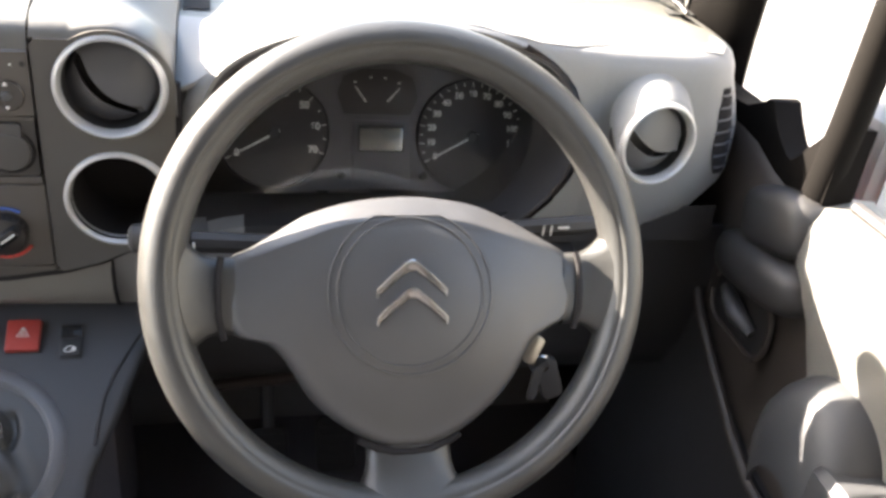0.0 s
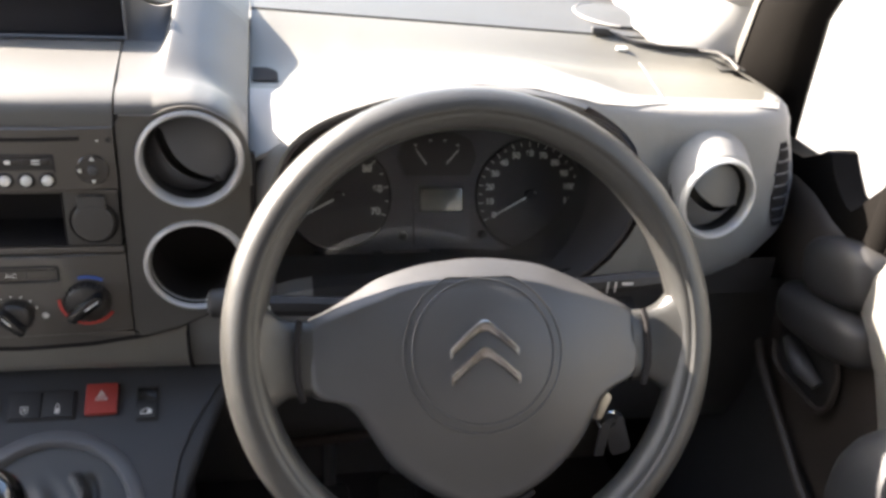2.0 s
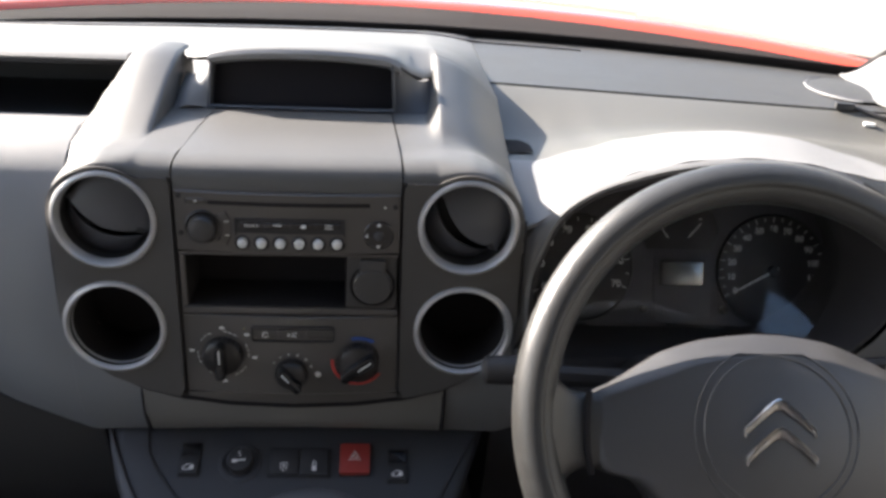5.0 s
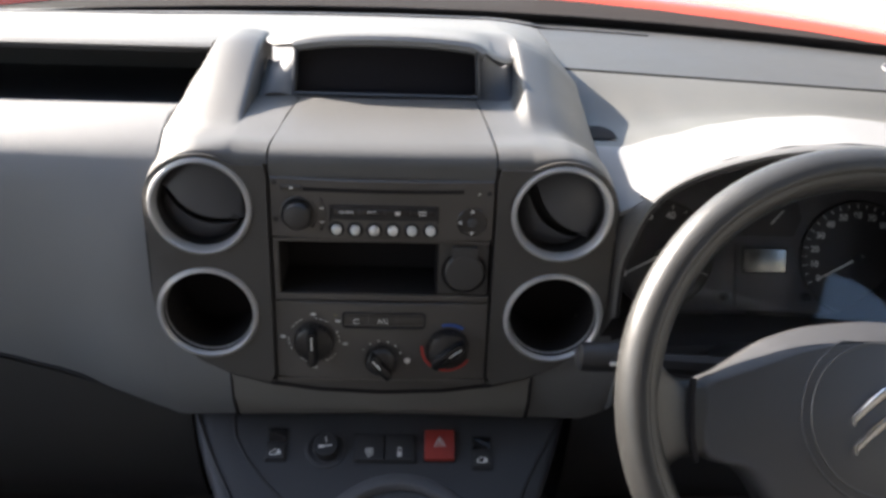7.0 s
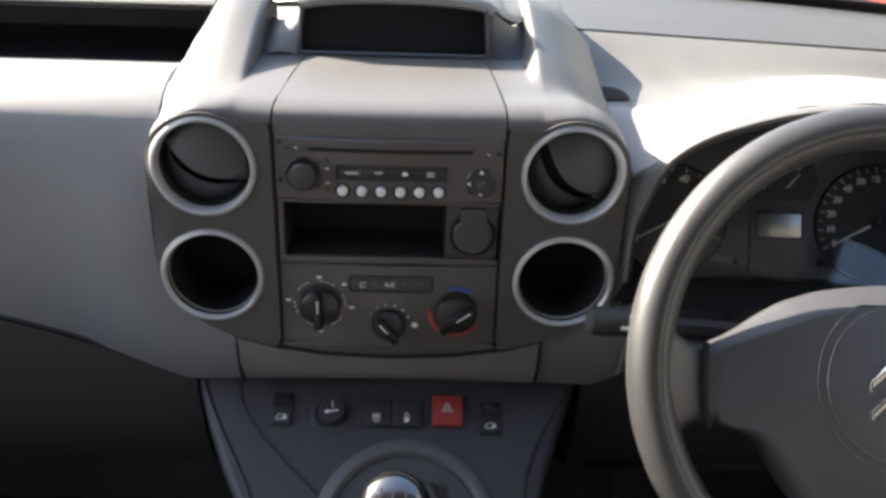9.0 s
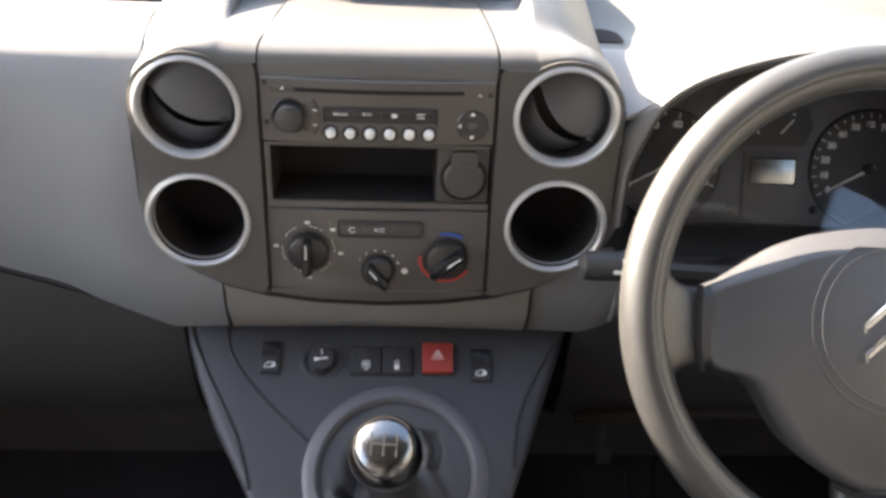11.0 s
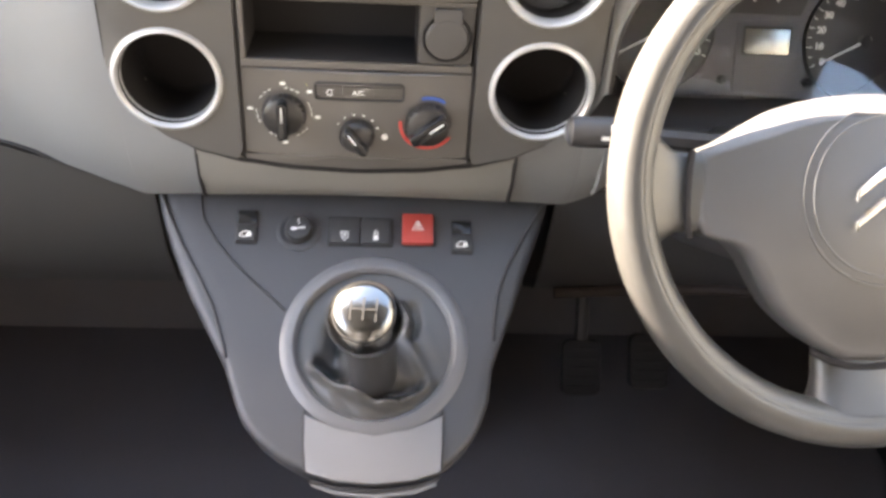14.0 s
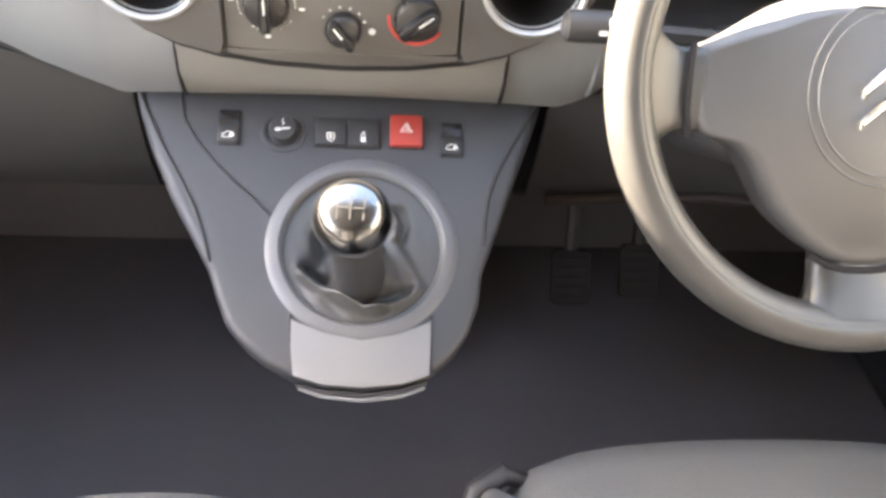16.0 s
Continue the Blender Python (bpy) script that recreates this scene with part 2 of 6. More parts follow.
def lettering(name, text, size, m, mat, parent, extrude=0.0002, bold=0.0):
    cu = bpy.data.curves.new(name, "FONT")
    cu.body, cu.size, cu.align_x, cu.align_y, cu.extrude = text, size, "CENTER", "CENTER", extrude
    cu.offset = bold
    tmp = bpy.data.objects.new("tmp", cu)
    me = bpy.data.meshes.new_from_object(tmp)
    bpy.data.objects.remove(tmp)
    bm = bmesh.new()
    bm.from_mesh(me)
    bpy.data.meshes.remove(me)
    bmesh.ops.transform(bm, matrix=m, verts=bm.verts)
    return part(name, bm, mat, parent)


# ---- the setting: ground, van shell ----
def screen_base(x):
    return 1.33 - 0.5 * x * x


def structure(name, bm, mat, label, thick=0.0, category=""):
    return tagged(part(name, bm, mat, None, label, thick), kind="structure", category=category)


structure("ground", grid([[(-300, -300, 0), (0, -300, 0), (300, -300, 0)], [(-300, 0, 0), (0, 0, 0), (300, 0, 0)], [(-300, 300, 0), (0, 300, 0), (300, 300, 0)]]), CONCRETE, "pale sunlit concrete forecourt around the van")
structure("backdrop", box(0.4, 40, 6.0, at(7.0, 4.0, 3.0)), WALLP, "pale sunlit building wall across the forecourt")
structure("floor", box(1.62, 1.75, 0.06, at(0, 0.32, 0.42), 0.01), CARPET, "dark carpeted cabin floor")
structure("ceiling", grid([[(x, y, 1.80 - 0.04 * (x / 0.7) ** 2 - 0.03 * max(0, (y - 0.25) / 0.2) ** 2) for x in span(-0.72, 0.72, 9)] for y in span(-0.55, 0.45, 6)]), LINER, "pale grey cloth headliner", 0.02)
structure("wall_rear", box(1.62, 0.04, 1.40, at(0, -0.57, 1.13), 0.005), surface("bulkhead_paint", (0.07, 0.068, 0.066), 0.7, grain=300, bump=0.2), "grey load bulkhead behind the seats")
structure("wall_front", box(1.62, 0.05, 0.78, at(0, 1.16, 0.80), 0.005), surface("firewall_felt", (0.15, 0.14, 0.138), 0.95, grain=400, bump=0.8, spec=0.1), "black sound-deadened firewall under the dashboard")


def side_wall(sign, name):
    x0 = 0.80 * sign
    bm = box(0.04, 1.80, 0.66, at(x0, 0.33, 0.75), 0.004)
    roof_rail = box(0.06, 1.06, 0.07, at(sign * 0.735, -0.04, 1.755), 0.01)
    post = box(0.05, 0.36, 0.72, at(sign * 0.77, -0.40, 1.41), 0.01)
    # right side near-black with shade in its colour, left side pale
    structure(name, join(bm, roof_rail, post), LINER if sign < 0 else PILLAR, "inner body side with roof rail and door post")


side_wall(-1, "wall_left")
side_wall(1, "wall_right")


def a_pillar(sign, name):
    """Wide front pillar, leaning back and inwards from the dashboard's end to the roof rail."""
    rows, edge = [], []
    heights = [1.06, 1.13, 1.21, 1.30, 1.45, 1.78]
    for z in (1.06, 1.095, 1.13, 1.17, 1.21, 1.255, 1.30, 1.35, 1.40, 1.45, 1.56, 1.67, 1.78):
        a = Vector((spline(list(zip(heights, (0.772, 0.752, 0.733, 0.712, 0.697, 0.662))), z), spline(list(zip(heights, (1.03, 0.975, 0.915, 0.850, 0.735, 0.470))), z), z))
        b = Vector((spline(list(zip(heights, (0.815, 0.795, 0.762, 0.730, 0.716, 0.697))), z), spline(list(zip(heights, (0.900, 0.852, 0.806, 0.757, 0.650, 0.380))), z), z))
        c, d = (a + b) / 2, (b - a) / 2
        n = Vector((-d.y, d.x, 0)).normalized() * 0.022
        rows.append([(sign * (c + d * math.cos(k) + n * math.sin(k)).x, (c + d * math.cos(k) + n * math.sin(k)).y, c.z) for k in [2 * math.pi * i / 16 for i in range(16)]])
        edge.append([(sign * (c + d * 1.03 * math.cos(k) + n * 1.10 * math.sin(k)).x, (c + d * 1.03 * math.cos(k) + n * 1.10 * math.sin(k)).y, c.z) for k in span(math.pi - 0.5, math.pi + 1.0, 7)])
    pl = structure(name, grid(rows, close=True), PILLAR, "windscreen pillar trim with its shade painted in and a grey edge strip")
    # added strip: the shaded turn of the pale trim, set by colour
    part("pillar_shade_strip", grid(edge), STRUT, pl, "grey strip for the shaded edge towards the glass", 0.0015)


a_pillar(1, "trim_right_pillar")
a_pillar(-1, "trim_left_pillar")

# windscreen, from the scuttle up to the roof
ws = thing("window_1", (0, 1.2, 1.25), "large raked windscreen with a black printed edge", "windscreen", kind="structure")


def screen_row(s):
    return [(x * (1 - 0.12 * s), screen_base(x) + 0.03 + (0.47 - 0.10 * x * x - screen_base(x) - 0.03) * s, 1.225 + 0.53 * s + 0.05 * math.sin(math.pi * s)) for x in span(-0.76, 0.76, 13)]


pane = part("pane", grid([screen_row(s) for s in span(0, 1, 9)]), SCREEN_GLASS, ws, "clear laminated glass")
pane.visible_shadow = False
part("black_edge", grid([[(p[0], p[1] - 0.004, p[2] + 0.003) for p in screen_row(s)] for s in span(0.0, 0.042, 3)]), VOID, ws, "black ceramic edge along the bottom of the glass", 0.002)

for sg in (-1, 1):
    part("side_seal", tube([(sg * 0.640, 1.150, 1.236), (sg * 0.668, 1.128, 1.238), (sg * 0.680, 1.104, 1.246), (sg * 0.683, 1.050, 1.284), (sg * 0.682, 0.98, 1.335), (sg * 0.672, 0.80, 1.46), (sg * 0.64, 0.48, 1.73)], [0.006, 0.010, 0.011, 0.0065, 0.006, 0.006, 0.006], 8), VOID, ws, "black rubber seal along the side of the glass")
# nose of the van outside
nose = thing("van_nose", (0, 1.6, 0.9), "red van bonnet with a black scuttle seen through the windscreen", "bonnet", kind="structure")
part("scuttle", grid([[(x, screen_base(x) + 0.02 + 0.24 * s, 1.205 + 0.041 * s - 0.012 * (abs(x) / 0.85) ** 4) for x in span(-0.80, 0.80, 15)] for s in span(0, 1, 4)]), SCUTTLE, nose, "black plastic scuttle panel", 0.01)


def bonnet_z(s):
    return 1.250 + 0.015 * s - 0.16 * s * s - 0.014 * max(0, 1 - s / 0.03) ** 2


part("bonnet", grid([[(x, screen_base(x) + 0.25 + 0.85 * s - 0.1 * x * x, bonnet_z(s) + 0.004 - 0.026 * (abs(x) / 0.85) ** 4) for x in span(-0.84, 0.84, 17)] for s in [0, 0.004, 0.010, 0.018, 0.03, 0.06] + span(0.1, 1, 12)]), PAINT, nose, "glossy red painted bonnet", 0.015)
part("wiper_arm", tube([(0.70, 1.10, 1.21), (0.66, 1.16, 1.235), (0.40, 1.30, 1.238), (0.10, 1.375, 1.240)], [0.010, 0.009, 0.007, 0.006]), BLACK, nose, "black wiper arm parked along the glass")
part("wiper_blade", tube([(0.62, 1.195, 1.232), (0.35, 1.33, 1.236), (-0.05, 1.40, 1.238)], 0.006), BLACK, nose)


# ---- dashboard ----
def panel_edge(x):
    """Lower edge of the centre panel."""
    a = abs(x)
    return spline([(0.0, 1.0165), (0.05, 1.0185), (0.094, 1.0240), (0.125, 1.0315), (0.150, 1.0425), (0.172, 1.0575), (0.186, 1.078), (0.1925, 1.10)], a)


dash = thing("dashboard", (0, 0.80, 0.95), "grey grained plastic van dashboard, sunlit along the top", "dashboard")
OUT, INN = 0.193, 0.112


def deck_z(x, y):
    u = min(1, max(0, (x - 0.126) / 0.067))
    bump = 1 - u + 0.17 * math.sin(math.pi * u)
    fall = spline([(0.82, 1.0), (0.885, 1.0), (0.96, 1.0), (1.05, 0.72), (1.25, 0.2), (1.4, 0.0)], y)
    return 1.243 + 0.042 * bump * fall


# rear deck: left and middle, right strip behind the seam
def hood_y(x):
    """Front edge of the hood over the middle display."""
    return spline([(0.0, 0.848), (0.086, 0.848), (0.105, 0.866), (0.128, 0.905)], abs(x))


def hood_z(x, y):
    rise = 0.006 * max(0, 1 - (x / 0.11) ** 2) + 0.011 * max(0, 1 - (abs(x) / 0.126) ** 4) * max(0, (0.95 - y) / 0.102)
    q = min(1, max(0, (x - 0.078) / 0.034))
    fall = 0.0135 * q * q * (3 - 2 * q) * min(1, max(0, (0.1275 - x) / 0.0045)) * min(1, max(0, (0.955 - y) / 0.05))
    return deck_z(x, y) + (rise if y < 1.1 else 0) - fall


part("rear_deck", grid([[(x, y, hood_z(x, y) - 0.0035 * max(0, 1 - (y - y0) / 0.008) ** 2) for y in [y0, y0 + 0.003, y0 + 0.008, y0 + (0.943 - y0) * 0.5, 0.943, 0.96, 1.0, 1.06, 1.14, 1.22, screen_base(x) + 0.035]] for x in sorted(span(-0.76, -0.26, 22) + span(-0.245, -0.194, 9) + span(-0.1275, 0.1140, 19) + [0.1190, 0.1225, 0.1275, -0.193, -0.180, -0.1712, -0.1700, -0.160, -0.143, -0.129, 0.129, 0.143, 0.160, 0.178, 0.193]) for y0 in [hood_y(x) if -0.128 < x < 0.124 else (0.926 if x > -0.1705 else 0.868)]]), DECKTOP, dash, "", 0.006)


def seam_y(x):
    return 1.008 - 0.21 * (x - 0.195)


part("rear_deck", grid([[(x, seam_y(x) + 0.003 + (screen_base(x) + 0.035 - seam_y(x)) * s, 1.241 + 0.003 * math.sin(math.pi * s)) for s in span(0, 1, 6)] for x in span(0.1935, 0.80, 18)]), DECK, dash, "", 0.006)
# shallow oval cover in the deck's right corner
part("corner_cover", grid([[(0.622 + 0.046 * r * math.cos(a), 1.012 + 0.064 * r * math.sin(a), 1.2452 + 0.0035 * (1 - r * r)) for r in (0.02, 0.3, 0.6, 0.8, 0.92, 1.0)] for a in span(0, 2 * math.pi, 41)]), DECK, dash, "shallow oval cover in the deck", 0.002)
# half ring in a paler colour stands for light on the cover's left edge
part("lit_cover_rim", tube([(0.622 + 0.0475 * math.cos(a), 1.012 + 0.0655 * math.sin(a), 1.2446) for a in span(radians(100), radians(250), 24)], 0.0016, 6), BLUE_LIGHT, dash, "pale strip for the lit edge of the oval cover")
part("deck_corner", grid([[(x, y, 1.2222 + 0.012 * max(0, (y - 0.86) / 0.2)) for y in span(0.86, 1.06, 8)] for x in span(0.690, 0.775, 6)]), DECK, dash, "", 0.004)
part("defroster_slot", grid([[(x, screen_base(x) - 0.052 + d, deck_z(x, screen_base(x) - 0.05) + 0.002) for d in (-0.005, 0.005)] for x in span(-0.62, 0.34, 30)]), BLACK, dash, "narrow black demister slot", 0.003)


def cowl_z(x, y):
    """Upper skin to the right: follows the hood's lip in front, bulges over the instruments and falls to the seam."""
    lip = spline([(0.194, 1.180), (0.205, 1.186), (0.2235, 1.197), (0.250, 1.2195), (0.292, 1.2365), (0.336, 1.2465), (0.385, 1.2500), (0.432, 1.2465), (0.472, 1.2385), (0.504, 1.232), (0.540, 1.2285), (0.60, 1.2265), (0.76, 1.2255)], x)
    mid = spline([(0.196, 1.212), (0.22, 1.212), (0.26, 1.226), (0.30, 1.239), (0.35, 1.2465), (0.40, 1.249), (0.45, 1.2465), (0.50, 1.239), (0.55, 1.231), (0.60, 1.228), (0.76, 1.226)], x)
    dip = (mid + 1.224) / 2 - 0.006
    seam = seam_y(x)
    return spline([(0.700, lip), (0.79, mid), (min(0.87, seam - 0.04), dip), (seam, 1.2395)], y)


# pale trim that sweeps from the deck's corner up the front pillar
CORNER = [(0.0, 0.650, 1.100), (0.17, 0.630, 1.0), (0.33, 0.619, 0.940), (0.5, 0.625, 0.908), (0.67, 0.646, 0.898), (0.83, 0.678, 0.894), (0.92, 0.708, 0.886), (1.0, 0.738, 0.876)]
CREST = [(0.0, 0.683, 1.052), (0.5, 0.689, 0.962), (0.75, 0.697, 0.915), (0.84, 0.703, 0.900), (0.92, 0.713, 0.889), (1.0, 0.732, 0.880)]
for sg in (-1, 1):
    rows = []
    for v in span(0, 0.7, 10) + [0.75, 0.79, 0.83, 0.87, 0.91, 0.95, 1.0]:
        p = Vector([spline([(c[0], c[k]) for c in CORNER], v) for k in (1, 2)])
        crest = Vector([spline([(c[0], c[k]) for c in CREST], v) for k in (1, 2)])
        z0 = cowl_z(min(p.x, 0.70), p.y) + 0.0006 if p.y < 0.92 else 1.2446
        row = []
        for f in span(0, 1, 9):
            q = p.lerp(crest, f)
            row.append((sg * q.x, q.y, z0 + (1.287 - z0) * (0.25 * f + 0.75 * f * f)))
        for z, ya, xa in ((1.31, 1.016, 0.683), (1.36, 0.946, 0.680), (1.46, 0.800, 0.672), (1.60, 0.632, 0.657), (1.75, 0.456, 0.640)):
            k = (z - 1.3) / 0.45
            row.append((sg * (xa + (crest.x - 0.683) * (1 - 0.3 * k)), ya - (1.052 - crest.y) * (1 - 0.6 * k), z))
        rows.append(row)
    structure("trim_corner_right" if sg > 0 else "trim_corner_left", grid(rows), DASH, "pale plastic trim sweeping up beside the windscreen", 0.002)


def skin_end(y):
    return spline([(0.70, 0.645), (0.712, 0.668), (0.725, 0.683), (0.745, 0.694), (0.78, 0.700), (0.85, 0.703), (1.0, 0.706)], y)


def skin_front(x):
    return spline([(0.196, 0.704), (0.49, 0.704), (0.524, 0.7085), (0.560, 0.722), (0.80, 0.722)], x)


LIP = [(0.203, 1.085), (0.203, 1.13), (0.2085, 1.155), (0.2235, 1.192), (0.250, 1.2155), (0.292, 1.2325), (0.336, 1.2425), (0.385, 1.2460), (0.432, 1.2425), (0.472, 1.2335), (0.508, 1.2185), (0.534, 1.195), (0.549, 1.160), (0.552, 1.133), (0.543, 1.103)]


def lip_smooth(n):
    out = []
    for i in range(len(LIP) - 1):
        p0, p1, p2, p3 = (Vector(LIP[max(0, min(len(LIP) - 1, k))]) for k in (i - 1, i, i + 1, i + 2))
        for j in range(n):
            t = j / n
            out.append(0.5 * ((2 * p1) + (p2 - p0) * t + (2 * p0 - 5 * p1 + 4 * p2 - p3) * t * t + (3 * p1 - p0 - 3 * p2 + p3) * t ** 3))
    out.append(Vector(LIP[-1]))
    return out


LIPS = lip_smooth(4)
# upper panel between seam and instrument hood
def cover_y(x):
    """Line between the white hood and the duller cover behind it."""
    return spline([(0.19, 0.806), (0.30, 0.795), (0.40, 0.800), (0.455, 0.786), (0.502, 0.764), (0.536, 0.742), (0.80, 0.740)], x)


rows = []
for u in span(0, 1, 60):
    row = []
    for k in range(18):
        x = 0.1940 + u * 0.47
        for _ in range(3):
            y0, y1, y2 = skin_front(x), cover_y(x), seam_y(x) - 0.001
            y = y0 + (y1 - y0) * k / 7 if k <= 7 else y1 + (y2 - y1) * (k - 7) / 10
            x = 0.1940 + u * (skin_end(y) - 0.1940)
        row.append((x, y, cowl_z(x, y) - 0.0015 * max(0, (u - 0.93) / 0.07) ** 2))
    rows.append(row)
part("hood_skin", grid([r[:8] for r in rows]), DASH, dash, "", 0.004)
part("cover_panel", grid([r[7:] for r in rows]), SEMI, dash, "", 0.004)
# hood: rolls from the upper panel over the lip and into the dark throat
rows = []
for k, p in enumerate([q for q in LIPS[:38] if q.y > 1.150]):
    c = Vector((0.370, 1.10))
    d = (p - c).normalized()
    back = 0.712 if p.y > 1.19 else 0.76
    rows.append([(p.x + d.x * 0.010, back, p.y + d.y * 0.002), (p.x + d.x * 0.006, 0.706, p.y + d.y * 0.0035), (p.x + d.x * 0.003, 0.7005, p.y + d.y * 0.002), (p.x, 0.698, p.y), (p.x - d.x * 0.004, 0.701, p.y - d.y * 0.004)])
part("instrument_hood", grid(rows), DASH, dash, "", 0.0)
rows = []
for p in LIPS + [Vector(q) for q in ((0.532, 1.085), (0.516, 1.066), (0.496, 1.050), (0.470, 1.036), (0.43, 1.026), (0.38, 1.022))]:
    c = Vector((0.370, 1.10))
    d = p - c
    rows.append([(p.x - d.normalized().x * 0.004, 0.701, p.y - d.normalized().y * 0.004), (c.x + d.x * 0.97, 0.74, c.y + d.y * 0.95 - 0.004), (c.x + d.x * 0.95, 0.80, c.y + d.y * 0.86 - 0.010), (c.x + d.x * 0.93, 0.845, c.y + d.y * 0.78 - 0.013), (c.x + d.x * 0.90, 0.875, c.y + d.y * 0.72 - 0.016)])
part("hood_lining", grid(rows), LINING, dash, "dark shaded lining of the instrument hood", 0.003)

# passenger pad and its lower edge
PADB = [(-0.76, 1.040), (-0.42, 1.032), (-0.36, 1.021), (-0.30, 1.005), (-0.24, 0.980), (-0.19, 0.961), (-0.135, 0.966)]
PROFILE = [(0.842, 1.2335), (0.815, 1.2380), (0.785, 1.2375), (0.760, 1.2305), (0.742, 1.2195), (0.731, 1.2085), (0.7245, 1.192), (0.722, 1.150), (0.721, 1.11), (0.721, 1.07)]


def pad_rows(xs, sign=1):
    rows = []
    for x in xs:
        zb = spline(PADB, x)
        prof = PROFILE + [(0.721 + 0.004 * s, 1.07 + (zb - 1.07) * s) for s in (0.15, 0.3, 0.45, 0.6, 0.72, 0.84, 0.93, 1.0)] + [(0.735, zb - 0.002)]
        top = (9.0 if sign > 0 else 1.046) if x < -0.19445 else panel_edge(x) - 0.0045
        near = min(1, max(0, (x + 0.31) / 0.11))
        near = near * near * (3 - 2 * near)
        fwd = 0.0195 + 0.006 * max(0, (x + 0.1945) / 0.058)
        if x > -0.19445:
            prof = [(0.738, top + 0.001)] * len(PROFILE) + [(0.721 + 0.004 * min(1, max(0, (1.07 - z) / (1.07 - zb))), z) for z in [top + (zb - top) * s for s in (0.0005, 0.15, 0.3, 0.45, 0.6, 0.75, 0.9, 1.0)]] + [(0.735, zb - 0.002)]
        rows.append([(sign * x, y - near * (fwd * min(1, max(0, (1.20 - z) / 0.06)) - 0.022 * max(0, 1 - (z - zb + 0.002) / 0.075) ** 2) + (1 - near) * 0.010 * max(0, 1 - (z - zb + 0.002) / 0.09) ** 2, z) if z < top else (sign * x, 0.738, top) for y, z in prof])
    return rows


WING = [-0.1944, -0.193, -0.1915, -0.189, -0.186, -0.182, -0.177, -0.171, -0.164, -0.156, -0.148, -0.141, -0.1358]
part("driver_wing", grid(pad_rows(span(-0.214, -0.1945, 4), -1)), PAD, dash, "", 0.004)
part("driver_wing", grid(pad_rows(WING, -1)), PAD, dash, "", 0.004)
part("passenger_pad", grid(pad_rows(span(-0.76, -0.1945, 27))), PAD, dash, "", 0.004)
part("passenger_wing", grid(pad_rows(WING)), PAD, dash, "", 0.004)
part("pad_end", grid([[(-0.1942, y, z - 0.0005), (-0.1942, y + 0.02 * (z < 1.23), z - 0.03)] for y, z in PROFILE]), DASH, dash, "", 0.001)
# band under the centre panel, in three pieces with joints


def band(x0, x1, name, mat):
    rows = []
    for x in span(x0, x1, 12):
        zt = panel_edge(x) - 0.0085
        e = min(1, abs(x) / 0.19)
        zb = 0.970 - 0.008 * e * e
        y0 = 0.6935 + 0.006 * e ** 3
        rows.append([(x, y0 + 0.03, zt + 0.006), (x, y0 + 0.004, zt + 0.004), (x, y0, zt - 0.001), (x, y0 + 0.003, (zt + zb) / 2), (x, y0 + 0.016, zb + 0.006), (x, y0 + 0.022, zb + 0.001), (x, y0 + 0.032, zb)])
    part(name, grid(rows), mat, dash, "", 0.004)


band(-0.1345, 0.1345, "lower_band", TRIM)
for sg in (-1, 1):
    zt = panel_edge(0.135) - 0.010
    part("band_joint", tube([(sg * 0.1349, 0.700, zt + 0.002), (sg * 0.1349, 0.6975, zt - 0.006), (sg * 0.1349, 0.7000, (zt + 0.966) / 2), (sg * 0.1351, 0.7105, 0.9735), (sg * 0.1353, 0.7185, 0.9665)], 0.0019, 6), VOID, dash)
# driver's lower fascia, mirrored edge line
def fascia(x0, x1, mat):
    rows = []
    for x in span(x0, x1, 14):
        zb = spline([(0.19, 0.961), (0.24, 0.980), (0.30, 1.005), (0.36, 1.02), (0.72, 1.03)], x)
        yf = spline([(0.19, 0.7015), (0.21, 0.704), (0.235, 0.715), (0.26, 0.722), (0.8, 0.722)], x)
        rows.append([(x, yf + 0.023, 1.047), (x, yf + 0.006, 1.043), (x, yf, 1.030), (x, yf + 0.001, zb + 0.032), (x, yf + 0.006, zb + 0.014), (x, yf + 0.017, zb + 0.003), (x, 0.746, zb)])
    part("driver_fascia", grid(rows), mat, dash, "", 0.004)


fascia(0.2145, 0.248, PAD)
# same fascia in black: shade behind the wheel put into its colour
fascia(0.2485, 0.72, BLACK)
# no hollow is cut; a dark patch on the skin carries its shade
part("notch_shade", grid([[(0.1962 + (0.024 - 0.011 * max(0, (y - 0.848) / 0.020) ** 2) * s, y, cowl_z(0.1962 + 0.026 * s, y) + 0.0016) for s in span(0, 1, 6)] for y in span(0.824, 0.868, 8)]), VOID, dash, "flat dark patch for the shade of a small hollow beside the strut")
# sliver of fascia between the centre panel and the instrument hood
rows = []
for i, p in enumerate(LIPS[:14]):
    u = i / 13
    q = Vector((0.1942, 1.06 + 0.121 * min(1, u * 1.1)))
    if u > 0.7:
        q = q.lerp(Vector((0.2180, 1.1940)), (u - 0.7) / 0.3)
    d = (p - Vector((0.370, 1.10))).normalized()
    rows.append([(p.x - d.x * 0.004, 0.7015, p.y - d.y * 0.004)] + [(p.x + (q.x - p.x) * v, 0.699 + 0.008 * v * v, p.y + (q.y - p.y) * v) for v in span(0, 1, 6)] + [(q.x, 0.72, q.y - 0.004)])
part("fascia_cheek", grid(rows), DASH, dash, "", 0.0)
part("pad_joint", tube([(x, 0.7345 - 0.006 * min(1, max(0, (x + 0.31) / 0.11)), spline(PADB, x) - 0.0010) for x in span(-0.75, -0.185, 30)], 0.0018, 6), BLACK, dash)
